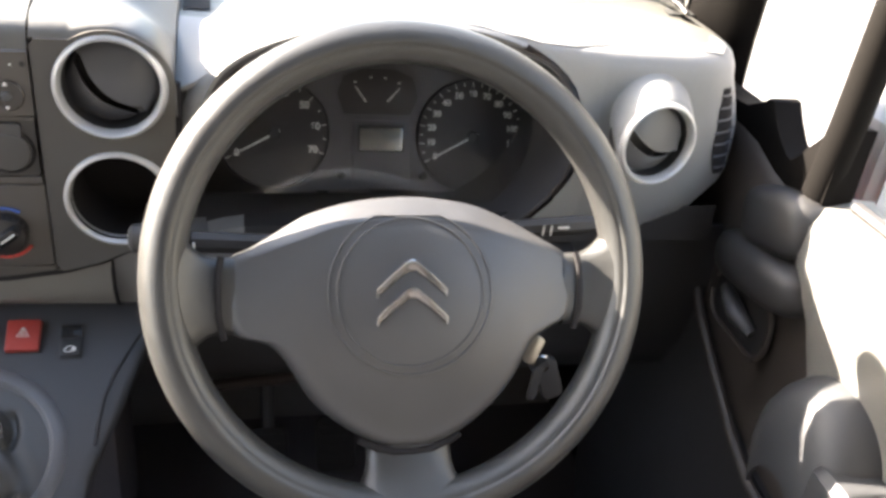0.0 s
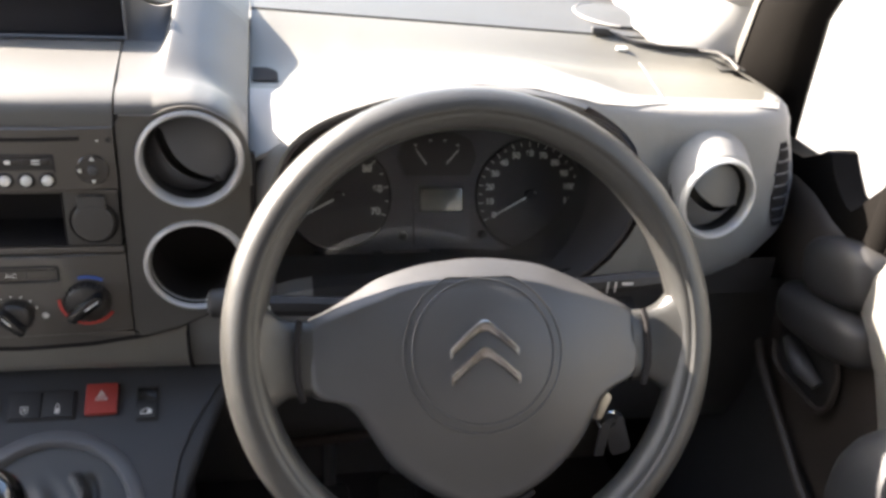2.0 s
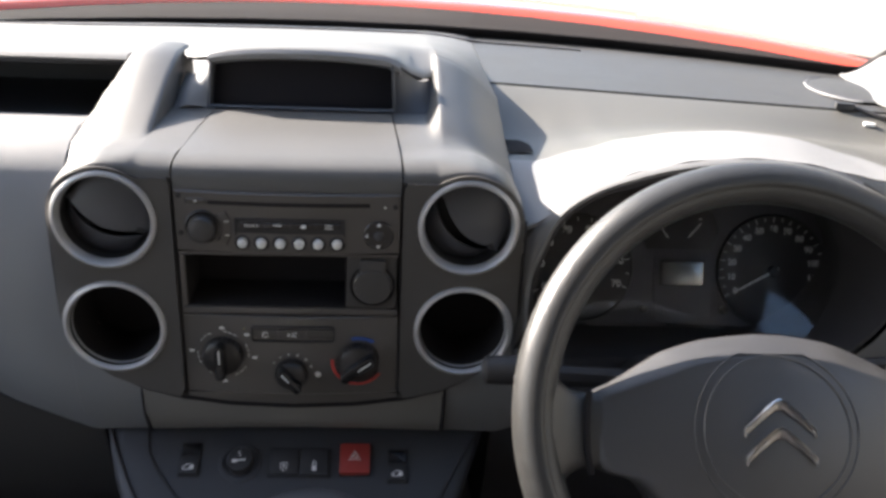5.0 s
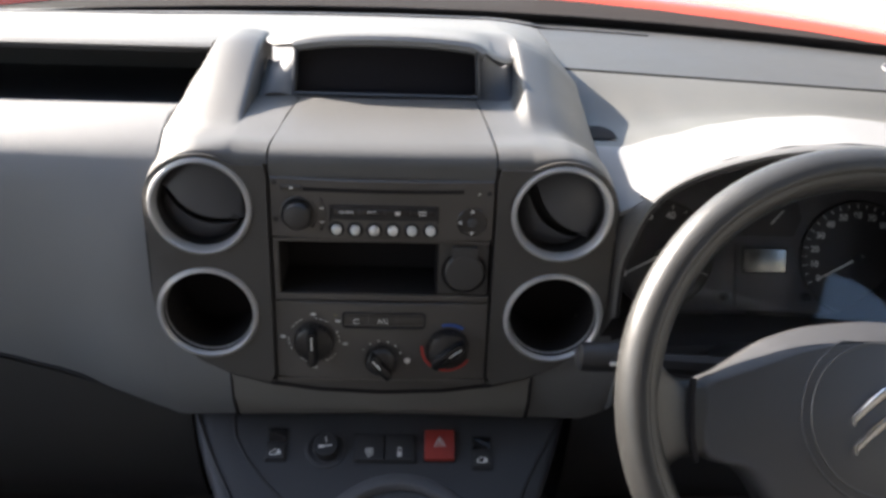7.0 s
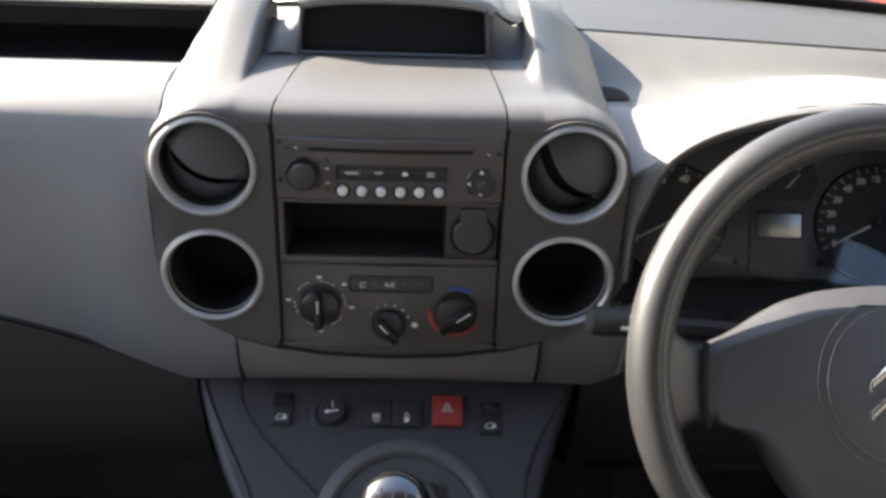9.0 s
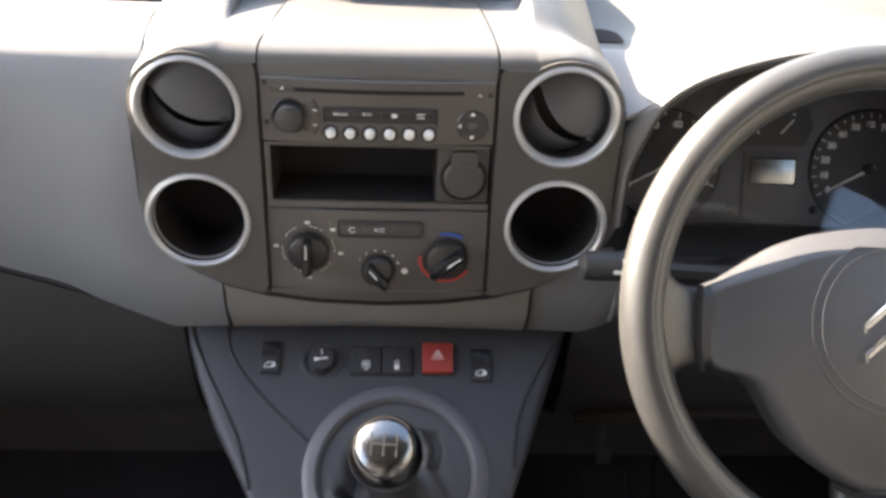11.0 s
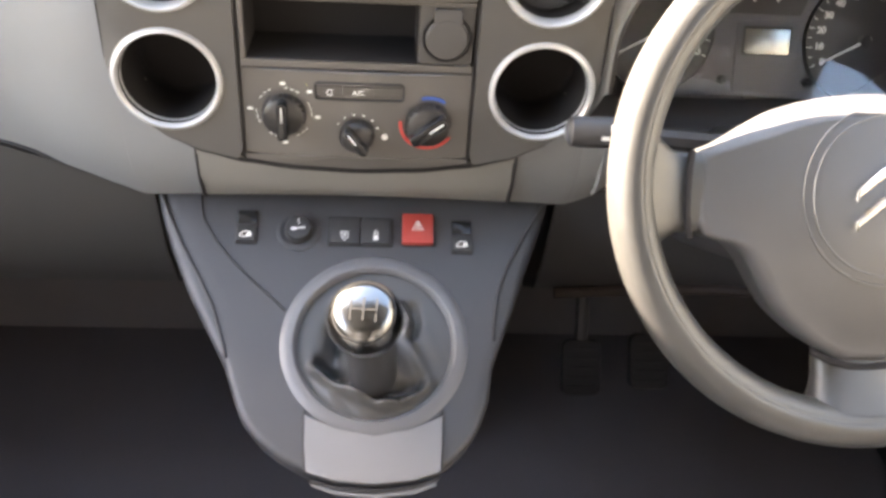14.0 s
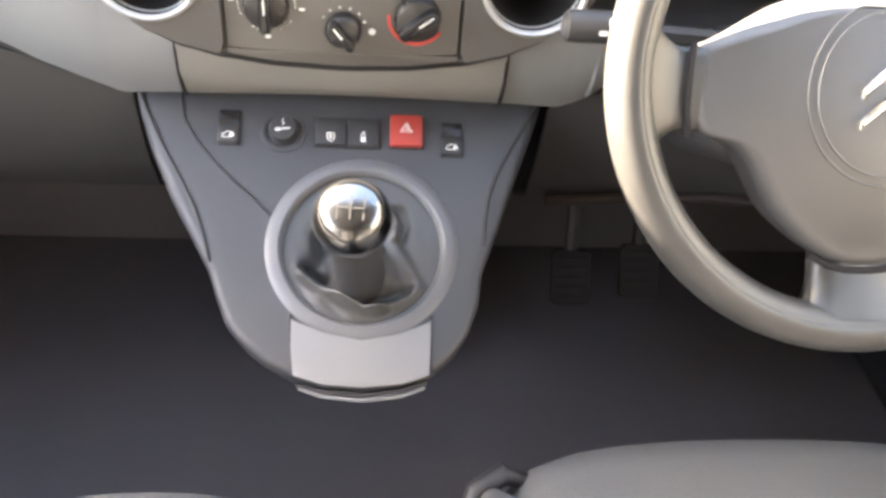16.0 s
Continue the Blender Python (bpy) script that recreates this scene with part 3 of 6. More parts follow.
# lower knee panels in the shade
for x0, x1, nm in ((-0.76, -0.185, "glovebox_panel"), (0.185, 0.76, "knee_panel")):
    part(nm, grid([[(x, y, z) for y, z in ((0.738, spline(PADB, -abs(x)) - 0.004), (0.742, 0.93), (0.752, 0.88), (0.775, 0.83), (0.83, 0.79), (0.95, 0.77), (1.13, 0.76))] for x in span(x0, x1, 14)]), DARK if x0 > 0 else surface("glovebox_plastic", (0.042, 0.040, 0.037), 0.55, grain=1000, bump=0.25), dash, "", 0.005)

# open shelf in front of the passenger
part("shelf_liner", join(
    grid([[(x, y, z) for y, z in ((0.838, 1.231), (0.86, 1.226), (0.97, 1.226), (0.985, 1.235), (0.985, 1.275), (0.96, 1.281), (0.88, 1.278), (0.869, 1.276))] for x in span(-0.755, -0.150, 9)])), BLACK, dash, "dark lining of the open passenger shelf", -0.003)

# right end block with a rounded end
ENDP = [(0.5640, 0.7035), (0.574, 0.703), (0.596, 0.703), (0.640, 0.703), (0.666, 0.706), (0.690, 0.716), (0.706, 0.735), (0.714, 0.752), (0.718, 0.775), (0.720, 0.80), (0.722, 0.90)]
BLOCK = ((1.2262, 0.0195), (1.2255, 0.0135), (1.2230, 0.0075), (1.2180, 0.0030), (1.210, 0.0005), (1.20, 0.0), (1.17, 0.0), (1.145, 0.0), (1.12, 0.001), (1.10, 0.0025), (1.085, 0.004), (1.060, 0.010), (1.040, 0.020), (1.028, 0.035), (1.020, 0.060))


def block_point(x, y, z, k):
    top = max(0, (z - 1.17) / 0.056)
    bulge = spline([(1.02, -0.020), (1.05, 0.006), (1.075, 0.022), (1.10, 0.028), (1.14, 0.022), (1.177, 0.011), (1.20, 0.0), (1.22, -0.002), (1.2262, -0.003)], z)
    return Vector((x - (k if x > 0.64 else 0) + bulge * max(0, (x - 0.64) / 0.078), y + k, z + top * (cowl_z(min(x, 0.66), 0.722) - 1.2262)))


LIP_END = LIPS[36:] + [Vector(p) for p in ((0.532, 1.085), (0.516, 1.066), (0.496, 1.050), (0.470, 1.036))]
first = [Vector((p.x, 0.699, p.y)) for p in LIP_END]
along = (0, 1.2, 2.6, 4.2, 6.0, 8.0, 11.0, 13.5, 16.0, 18.2, 19.6, 21.2, 22.4, 23.4, 24.0)
rows = []
for i, (z, k) in enumerate(BLOCK):
    a = along[i]
    left = first[int(a)].lerp(first[min(len(first) - 1, int(a) + 1)], a - int(a))
    right = block_point(*ENDP[0], z, k)
    head0, head1 = first[0], block_point(*ENDP[0], *BLOCK[0])
    row = []
    for v in span(0, 1, 10):
        p = left.lerp(right, v)
        h0 = head0.lerp(head1, v)
        lid = Vector((h0.x, skin_front(h0.x), cowl_z(h0.x, skin_front(h0.x)) - 0.0015))
        w = max(0, 1 - i / 5)
        row.append(p + (lid - h0) * w * w)
    rows.append(row + [block_point(x, y, z, k) for x, y in ENDP[1:]])
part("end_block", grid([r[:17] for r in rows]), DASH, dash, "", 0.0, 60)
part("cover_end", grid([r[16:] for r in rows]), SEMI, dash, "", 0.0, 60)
part("dash_end", box(0.012, 0.56, 0.46, at(-0.752, 1.035, 1.03), 0.002), DARK, dash)
# side demister grille on the rounded end
gr = thing("side_grille", (0.695, 0.74, 1.16), "narrow side-window demister grille with dark slats", "vent")


def on_end(f, z, out):
    a, c = ENDP[int(f)], ENDP[int(f) + 1]
    w = f - int(f)
    p = block_point(a[0] + (c[0] - a[0]) * w, a[1] + (c[1] - a[1]) * w, z, 0.0005)
    return p + Vector((0.75, -0.66, 0)) * out


part("recess", grid([[on_end(4.50 + (0.25 * v * v) + (1.15 - 0.5 * v * v) * s, 1.150 + 0.044 * v, 0.0016 - 0.001 * (s in (0, 1))) for s in span(0, 1, 7)] for v in span(-1, 1, 15)]), VOID, gr, "", 0.0)
for i in range(7):
    v = -0.84 + i * 0.28
    part("slat", tube([on_end(4.50 + (0.25 * v * v) + (1.15 - 0.5 * v * v) * s, 1.150 + 0.044 * v, 0.0020) for s in span(0, 1, 5)], 0.0011, 6), SLATE, gr)

# struts on both sides of the top tray: one skin from the shoulder over the vents and up to the deck
def vent_arch(x):
    """Upper edge of the cheek, arching over the round vent."""
    d = 0.0454 ** 2 - (x - 0.1475) ** 2
    arc = 1.189 + math.sqrt(max(0.0, d))
    return max(1.2262, arc) if x < 0.1475 else arc


def cheek_y(x):
    return 0.6855 + 0.006 * max(0, (x - 0.17) / 0.023) ** 2


RIDGE = [(0.735, 1.2415), (0.760, 1.2455), (0.785, 1.254), (0.818, 1.2625), (0.866, 1.274), (0.900, 1.2815), (0.925, 1.2855), (0.94, 1.2865)]
BASE_R = [(0.68, 1.200), (0.722, 1.204), (0.77, 1.2095), (0.82, 1.2185), (0.88, 1.2325), (0.925, 1.2440), (0.94, 1.2445)]
BASE_L = [(0.68, 1.200), (0.708, 1.208), (0.728, 1.2150), (0.742, 1.2235), (0.765, 1.2345), (0.795, 1.2470), (0.830, 1.2650), (0.862, 1.2825), (0.880, 1.2860), (0.94, 1.2868)]
RIDGE_L = [(0.735, 1.2415), (0.760, 1.2465), (0.785, 1.2560), (0.818, 1.2685), (0.852, 1.2805), (0.880, 1.2865), (0.94, 1.2872)]
XI, XO = 0.1235, 0.193


def strut_z(sg, x, y):
    front = spline([(0.0935, 1.2400), (0.110, 1.2408), (0.125, 1.2415), (0.150, 1.2405), (0.165, 1.2365), (0.178, 1.2295), (0.187, 1.2205), (0.193, 1.2075 if sg > 0 else 1.212)], x)
    flat = spline([(0.70, 1.2395), (0.75, 1.2430), (0.79, 1.2445), (0.94, 1.2450)], y)
    ridge, foot = spline(RIDGE if sg > 0 else RIDGE_L, y), spline(BASE_R if sg > 0 else BASE_L, y)
    u = (x - XI) / (XO - XI)
    k = (x - 0.1165) / 0.0105
    if sg > 0 and k < 1:
        k = max(0, k)
        u = (0.127 - XI) / (XO - XI)
        rear = flat + (ridge + (foot - ridge) * u + 0.007 * math.sin(math.pi * u) - flat) * k ** 1.2 * (2.2 - 1.2 * k) ** 0.5
    elif u < 0:
        rear = flat
    else:
        rear = ridge + (foot - ridge) * u + (0.007 if sg > 0 else 0.004) * math.sin(math.pi * u) - (0 if sg > 0 else 0.0030 * max(0, 1 - u / 0.07) ** 2)
        rear = max(rear, flat) if u < 0.03 else rear
    w = min(1, max(0, (y - 0.718) / 0.048))
    w = w * w * (3 - 2 * w)
    return front + (rear - front) * w


for sg, nm in ((-1, "left_strut"), (1, "right_strut")):
    rows = []
    for col, x in enumerate((span(0.0932, 0.1222, 8) + [0.1232, 0.1236, 0.1245, 0.1258, 0.128] if sg < 0 else span(0.0932, 0.1160, 8) + [0.1175, 0.119, 0.121, 0.123, 0.125, 0.1265, 0.128]) + span(0.132, 0.190, 14) + [0.1918, 0.193, 0.1936]):
        side = 0.028 if x > 0.1932 else 0.0
        xx, yb, zc = min(x, 0.193), cheek_y(min(x, 0.193)), vent_arch(min(x, 0.1927))
        ry = 0.026
        top = strut_z(sg, xx, yb + ry)
        row = [(sg * x, yb + 0.004, zc - 0.004 - side)]
        row += [(sg * x, yb + ry * (1 - math.cos(a)), zc + (top - zc) * math.sin(a) - side) for a in span(0, math.pi / 2, 8)]
        row += [(sg * x, y, strut_z(sg, xx, y) - side - (0.004 if y > 0.93 else 0)) for y in (0.718, 0.725, 0.732, 0.739, 0.746, 0.753, 0.760, 0.770, 0.785, 0.80, 0.818, 0.84, 0.866, 0.884, 0.90, 0.915, 0.925, 0.937)]
        if sg < 0:
            row = [(px + 0.024 * max(0, (-px - 0.1235) / 0.0695) * min(1, max(0, (py - 0.745) / 0.115)) ** 1.3, py, pz) for px, py, pz in row]
        if col < 8:
            row = [(px - sg * 0.009 * max(0, (py - 0.69) / 0.13) * (1 - col / 7), py, pz) for px, py, pz in row]
        rows.append(row)
    part(nm, grid(rows), STRUT, dash, "", 0.0025, 50)

# top panel over the radio, with shoulders
TOPP = [(0.6835, 1.2165), (0.6835, 1.226), (0.686, 1.2325), (0.6935, 1.2375), (0.710, 1.2405), (0.75, 1.2435), (0.79, 1.2450), (0.825, 1.2455), (0.84, 1.243)]
part("top_panel", grid([[((0.0915 - 0.009 * max(0, (y - 0.69) / 0.13)) * u, y + 0.002 * u * u, z) for y, z in TOPP] for u in span(-1, 1, 13)]), STRUT, dash, "", 0.004)
# blank display panel under the middle hood
tray = thing("central_display", (0, 0.88, 1.246), "dark blank display panel under the dashboard's middle hood", "display")


def lip_z(x):
    """Front edge of the middle hood."""
    return hood_z(x, 0.848) - 0.0030


part("hood_lip", grid([[(x, 0.8495, lip_z(x)), (x, 0.8470, lip_z(x) - 0.0025), (x, 0.8480, lip_z(x) - 0.0060), (x, 0.8540, lip_z(x) - 0.0085), (x, 0.872, lip_z(x) - 0.0090)] for x in span(-0.090, 0.090, 17)]), DASH, tray, "rounded underside of the hood", 0.0015)
part("screen", grid([[(x, 0.857 + 0.010 * t, 1.2445 + (lip_z(x) - 1.2515) * t) for x in span(-0.0895, 0.0845, 11)] for t in span(0, 1, 6)]), SCREEN, tray, "dark glossy blank screen", 0.002)
for sg in (-1, 1):
    inner, outer = (0.0905, 0.1235) if sg < 0 else (0.0855, 0.1235)
    a0, a1 = Vector((sg * inner, 0.838, 1.2445)), Vector((sg * (inner - 0.003), 0.8480, hood_z(inner - 0.003, 0.848) - 0.005))
    part("screen_edge", grid([[a0.lerp(a1, t) + Vector((0, 0.024 * d, 0)) for d in (0.0, 0.5, 1.0)] for t in span(0.0, 1.0, 8)]), BLUE, tray, "", 0.0015)
    part("edge_bead", tube([a0.lerp(a1, t) for t in span(0, 0.97, 8)], 0.0016, 6), SLATE, tray)
    swell = 0.0080 if sg < 0 else 0.0015
    rows = []
    for t in span(0, 1, 14):
        row = []
        for q in span(0, 1, 12):
            x = inner - 0.003 * t + (outer + 0.002 * t - inner) * q
            head = Vector((sg * x, hood_y(x) + 0.002, hood_z(x, hood_y(x)) - 0.0065))
            foot = Vector((sg * (inner + (outer - inner) * q), 0.838 - 0.004 * q, 1.2440 - 0.002 * q))
            k = swell * math.sin(math.pi * q) * math.sin(math.pi * min(1, 0.25 + 0.75 * t))
            row.append(foot.lerp(head, t) + Vector((0.2 * sg * k, -0.45 * k, 0.85 * k)))
        rows.append(row)
    # sun on the left cheek and shade on the right are put into colour
    part("frame_cheek", grid(rows), DASH if sg < 0 else BLUE, tray, "side of the display frame, left coloured as lit and right as shaded", 0.003)
part("front_lip", tube([(x, 0.8385, 1.2462) for x in span(-0.0895, 0.0845, 9)], 0.0022, 6), SLATE, tray)


# ---- centre panel ----
def ring_outline(n=64):
    return [2 * math.pi * i / n for i in range(n)]


cp = thing("centre_panel", (0, 0.70, 1.02), "dark brown-grey centre console panel with rounded lower corners", "console panel")
FY = 0.6855
# cheeks left and right of the radio stack, pierced by the round openings
for sg in (-1, 1):
    bm = bmesh.new()
    top, xin, xout = 1.2400, 0.0935, 0.1930
    circles = [(0.1475, 1.189), (0.1475, 1.093)]
    rr = 0.0405
    # columns of quads skipping the openings: built as two half rings per opening
    def edge_pt(cx, cz, a, z0, z1):
        dx, dz = math.cos(a), math.sin(a)
        t = 9.0
        if dx > 1e-6:
            t = min(t, (xout - cx) / dx)
        if dx < -1e-6:
            t = min(t, (xin - cx) / dx)
        if dz > 1e-6:
            t = min(t, (z1 - cz) / dz)
        if dz < -1e-6:
            t = min(t, (z0 - cz) / dz)
        return cx + t * dx, cz + t * dz
    for (cx, cz), (z0, z1) in zip(circles, ((1.141, top), (1.0, 1.141))):
        inner, deep, outer = [], [], []
        corner = [math.atan2(zz - cz, xx - cx) % (2 * math.pi) for xx in (xin, xout) for zz in (z0, z1)]
        turns = sorted(ring_outline(60) + corner)
        nt = len(turns)
        for a in turns:
            x, z = edge_pt(cx, cz, a, z0, z1)
            zl = panel_edge(x)
            if z < zl:
                t0, t1 = 0.0, 1.0
                for _ in range(30):
                    tm = (t0 + t1) / 2
                    xm, zm = cx + (x - cx) * tm, cz + (z - cz) * tm
                    if zm < panel_edge(xm):
                        t1 = tm
                    else:
                        t0 = tm
                x, z = cx + (x - cx) * t0, cz + (z - cz) * t0
            if z > vent_arch(min(x, 0.1927)):
                t0, t1 = 0.0, 1.0
                for _ in range(30):
                    tm = (t0 + t1) / 2
                    if cz + (z - cz) * tm > vent_arch(min(cx + (x - cx) * tm, 0.1927)):
                        t1 = tm
                    else:
                        t0 = tm
                x, z = cx + (x - cx) * t0, cz + (z - cz) * t0
            yb = FY + 0.006 * max(0, (x - 0.17) / 0.023) ** 2
            outer.append(bm.verts.new((sg * x, yb, z)))
            inner.append(bm.verts.new((sg * (cx + rr * math.cos(a)), FY, cz + rr * math.sin(a))))
            deep.append(bm.verts.new((sg * (cx + rr * math.cos(a)), FY + 0.02, cz + rr * math.sin(a))))
        for i in range(nt):
            j = (i + 1) % nt
            bm.faces.new((outer[i], outer[j], inner[j], inner[i]))
            bm.faces.new((inner[i], inner[j], deep[j], deep[i]))
    bmesh.ops.remove_doubles(bm, verts=bm.verts, dist=0.0002)
    part("cheek", bm, CHEEK, cp, "", 0.003)
    # outer rim of the cheek
    rim = [(0.1930, 1.188), (0.1930, 1.16), (0.1930, 1.11)] + [(x, panel_edge(x)) for x in (0.1925, 0.190, 0.186, 0.180, 0.172, 0.160, 0.150, 0.135, 0.12, 0.105, 0.0935)]
    part("cheek_edge", grid([[(sg * x, FY + 0.006 * max(0, (x - 0.17) / 0.023) ** 2, z), (sg * (x + 0.0003), FY + 0.009, z - 0.0004), (sg * (x - 0.001), FY + 0.045, z + 0.001)] for x, z in rim]), CHEEK, cp, "", 0.002)
part("panel_gap", tube([(-0.1945, FY + 0.013, z) for z in span(1.19, 1.105, 5)] + [(x, FY + 0.0055 + 0.006 * (abs(x) / 0.19) ** 3, panel_edge(x) - 0.0032) for x in span(-0.1925, 0.1925, 60)] + [(0.1945, FY + 0.013, z) for z in span(1.105, 1.19, 5)], 0.0042, 6), VOID, cp)
# surround of the radio stack
for x in (-0.0925, 0.0925):
    part("joint_strip", box(0.0016, 0.012, 0.205, at(x, FY + 0.0075, 1.125), 0.0), BLACK, cp)
part("bottom_rail", prism([(x, panel_edge(x)) for x in span(-0.0915, 0.0915, 15)] + [(0.0915, 1.0285), (-0.0915, 1.0285)], -0.012, 0.0, face(0, FY, 0), 0.0015), PANEL, cp)
part("stack_back", box(0.184, 0.004, 0.205, at(0, FY + 0.052, 1.125)), BLACK, cp)

# radio
radio = thing("car_radio", (0, 0.70, 1.165), "dark brown-grey car radio with a row of six white buttons", "radio")
RW, RZ0, RZ1 = 0.1815, 1.1640, 1.2165


def bow(x):
    return 0.0055 * (1 - (x / 0.0907) ** 2)


def bowed(x0, x1, z0, z1, y, name, mat, parent, depth=0.01, label="", n=10):
    rows = []
    for x in span(x0, x1, n):
        yy = y - bow(x)
        rows.append([(x, yy + depth, z1), (x, yy + 0.0012, z1), (x, yy, z1 - 0.0012), (x, yy, z0 + 0.0012), (x, yy + 0.0012, z0), (x, yy + depth, z0)])
    bm = grid(rows)
    bm.verts.ensure_lookup_table()
    bm.faces.new([bm.verts[i] for i in range(6)])
    bm.faces.new([bm.verts[(n - 1) * 6 + i] for i in range(6)])
    return part(name, bm, mat, parent, label)


bowed(-RW / 2, RW / 2, RZ0, RZ1, FY - 0.001, "fascia", PANEL, radio, 0.05)
bowed(-0.064, 0.066, 1.2052, 1.2098, FY - 0.0015, "disc_slot", VOID, radio, 0.003, "black disc slot")
bowed(-0.082, -0.065, 1.2046, 1.2116, FY - 0.0013, "eject_surround", BLACK, radio, 0.003, n=4)
bowed(-0.081, -0.066, 1.2055, 1.2108, FY - 0.0020, "eject_key", surface("eject_plastic", (0.070, 0.064, 0.056), 0.35), radio, 0.003, n=4)


def fpt(x, z, out=0.0):
    return face(x, FY - 0.001 - bow(x) - out, z)


part("eject_mark", prism([(-0.0016, -0.001), (0.0016, -0.001), (0, 0.0013)], 0, 0.0006, fpt(-0.0735, 1.2085, 0.0006)), WHITE, radio)
part("volume_knob", lathe([(0.0118, -0.001), (0.0118, 0.003), (0.0112, 0.009), (0.010, 0.0105), (0.0, 0.0108)], fpt(-0.0685, 1.1862), 32, False), KNOBDARK, radio, "round dark volume knob")
part("knob_cap", lathe([(0.0088, 0.0100), (0.0092, 0.0114), (0.0086, 0.0118), (0.0, 0.0116)], fpt(-0.0685, 1.1862), 28, False), SOCK, radio)
part("knob_bezel", lathe([(0.0116, 0.0), (0.0132, 0.0012), (0.0148, 0.0)], fpt(-0.0685, 1.1862), 32, False), BLACK, radio)
# curved key beside the knob
part("curved_key", prism([(0.0165 * math.cos(a), 0.0165 * math.sin(a)) for a in span(-0.75, 0.75, 8)] + [(0.0225 * math.cos(a), 0.0225 * math.sin(a)) for a in span(0.62, -0.62, 8)], 0, 0.0022, fpt(-0.0685, 1.1862), 0.0006), PANEL, radio)
for rad, w in ((0.0160, 1.0), (0.0232, 0.85)):
    part("key_outline", tube([fpt(-0.0685, 1.1862) @ Vector((rad * math.cos(a), rad * math.sin(a), 0.0012)) for a in span(-0.8 * w, 0.8 * w, 12)], 0.0007, 5), BLACK, radio)
for dz in (-0.006, 0.006):
    part("key_mark", box(0.0035, 0.0004, 0.0009, at(-0.0490, FY - 0.0065, 1.1862 + dz)), WHITE, radio)
# flat function keys on a dark strip
bowed(-0.0425, 0.0455, 1.1815, 1.1945, FY - 0.0013, "key_strip", BLACK, radio, 0.003)
for i, x in enumerate((-0.0292, -0.0085, 0.0125, 0.0328)):
    bowed(x - 0.0098, x + 0.0098, 1.1862, 1.1925, FY - 0.0018, "function_key", KEYSTRIP, radio, 0.003, n=3)
lettering("key_lettering", "SOURCE", 0.0030, fpt(-0.0292, 1.1893, 0.0012), WHITE, radio)
lettering("key_lettering", "BAND", 0.0026, fpt(-0.0085, 1.1900, 0.0012), WHITE, radio)
part("key_mark", box(0.0042, 0.0004, 0.0030, fpt(0.0125, 1.1893, 0.0012) @ Matrix.Rotation(radians(90), 4, "X")), WHITE, radio)
for dz in (-0.0013, 0.0013):
    part("key_mark", box(0.0062, 0.0004, 0.0009, at(0.0328, FY - 0.0013 - bow(0.0328) - 0.001, 1.1893 + dz)), WHITE, radio)
part("key_frame", tube([(x, FY - 0.0016 - bow(x), z) for x, z in ((-0.0425, 1.1805), (-0.0425, 1.1945), (-0.02, 1.195), (0.01, 1.195), (0.03, 1.195), (0.0455, 1.1945), (0.0455, 1.1805))], 0.0007, 6), BLACK, radio)
# six white buttons
for i in range(6):
    x = -0.0372 + 0.01535 * i
    m = fpt(x, 1.1740)
    ob = part("preset_button", lathe([(0.0042, -0.001), (0.0042, 0.0022), (0.0037, 0.0036), (0.0022, 0.0043), (0.0, 0.0045)], m, 20, False), BUTTON, radio, "white preset button" if i == 0 else "")
    part("button_bezel", lathe([(0.0044, 0.0002), (0.0056, 0.0012), (0.0066, 0.0)], m, 20, False), BLACK, radio)
# cross of small keys at the right
part("key_cross", lathe([(0.0125, -0.001), (0.0125, 0.0008), (0.0118, 0.0014), (0.0, 0.0014)], fpt(0.0735, 1.1815), 28, False), KEYSTRIP, radio, "round four-way key")
for dx, dz in ((-0.0088, 0), (0.0088, 0), (0, 0.0085), (0, -0.0085)):
    part("cross_mark", prism([(-0.0019, -0.0012), (0.0019, -0.0012), (0.0, 0.0018)], 0.0, 0.0006, fpt(0.0735 + dx * 1.12, 1.1815 + dz * 1.12, 0.0014) @ Matrix.Rotation(math.atan2(-dx, dz), 4, "Z")), WHITE, radio)
part("ok_key", lathe([(0.0040, 0.0), (0.0040, 0.0012), (0.0034, 0.0017), (0.0, 0.0018)], fpt(0.0735, 1.1815, 0.0014), 16, False), SLATE, radio)
for dz in (0.005, -0.006):
    part("mode_mark", box(0.0036, 0.0004, 0.0011, at(0.0525, FY - 0.0035, 1.1835 + dz)), WHITE, radio)
part("mode_mark", box(0.0028, 0.0004, 0.0016, at(0.0780, FY - 0.0022, 1.2055)), WHITE, radio)
for x in (-0.0868, 0.0868):
    for z in (1.2120, 1.1800) if x < 0 else (1.2060,):
        part("fixing_hole", lathe([(0.0021, 0.0), (0.0021, 0.0006), (0.0, 0.0006)], fpt(x, z), 10, False), BLACK, radio)

# open storage slot with a socket cover on its right
slot = thing("storage_slot", (0, 0.72, 1.105), "black open storage slot under the radio with a socket cover", "storage slot")
S0, S1, SX0, SX1 = 1.1125, 1.1605, -0.0860, 0.0460
part("frame", join(
    prism([(-0.0905, 1.1065), (0.0905, 1.1065), (0.0905, S0), (-0.0905, S0)], -0.02, 0.0015, face(0, FY, 0), 0.0008),
    prism([(-0.0905, S1), (0.0905, S1), (0.0905, 1.1635), (-0.0905, 1.1635)], -0.02, 0.0015, face(0, FY, 0), 0.0008),
    prism([(-0.0905, S0 + 0.0002), (SX0, S0 + 0.0002), (SX0, S1 - 0.0002), (-0.0905, S1 - 0.0002)], -0.02, 0.0012, face(0, FY, 0), 0.0006)), PANEL, slot)
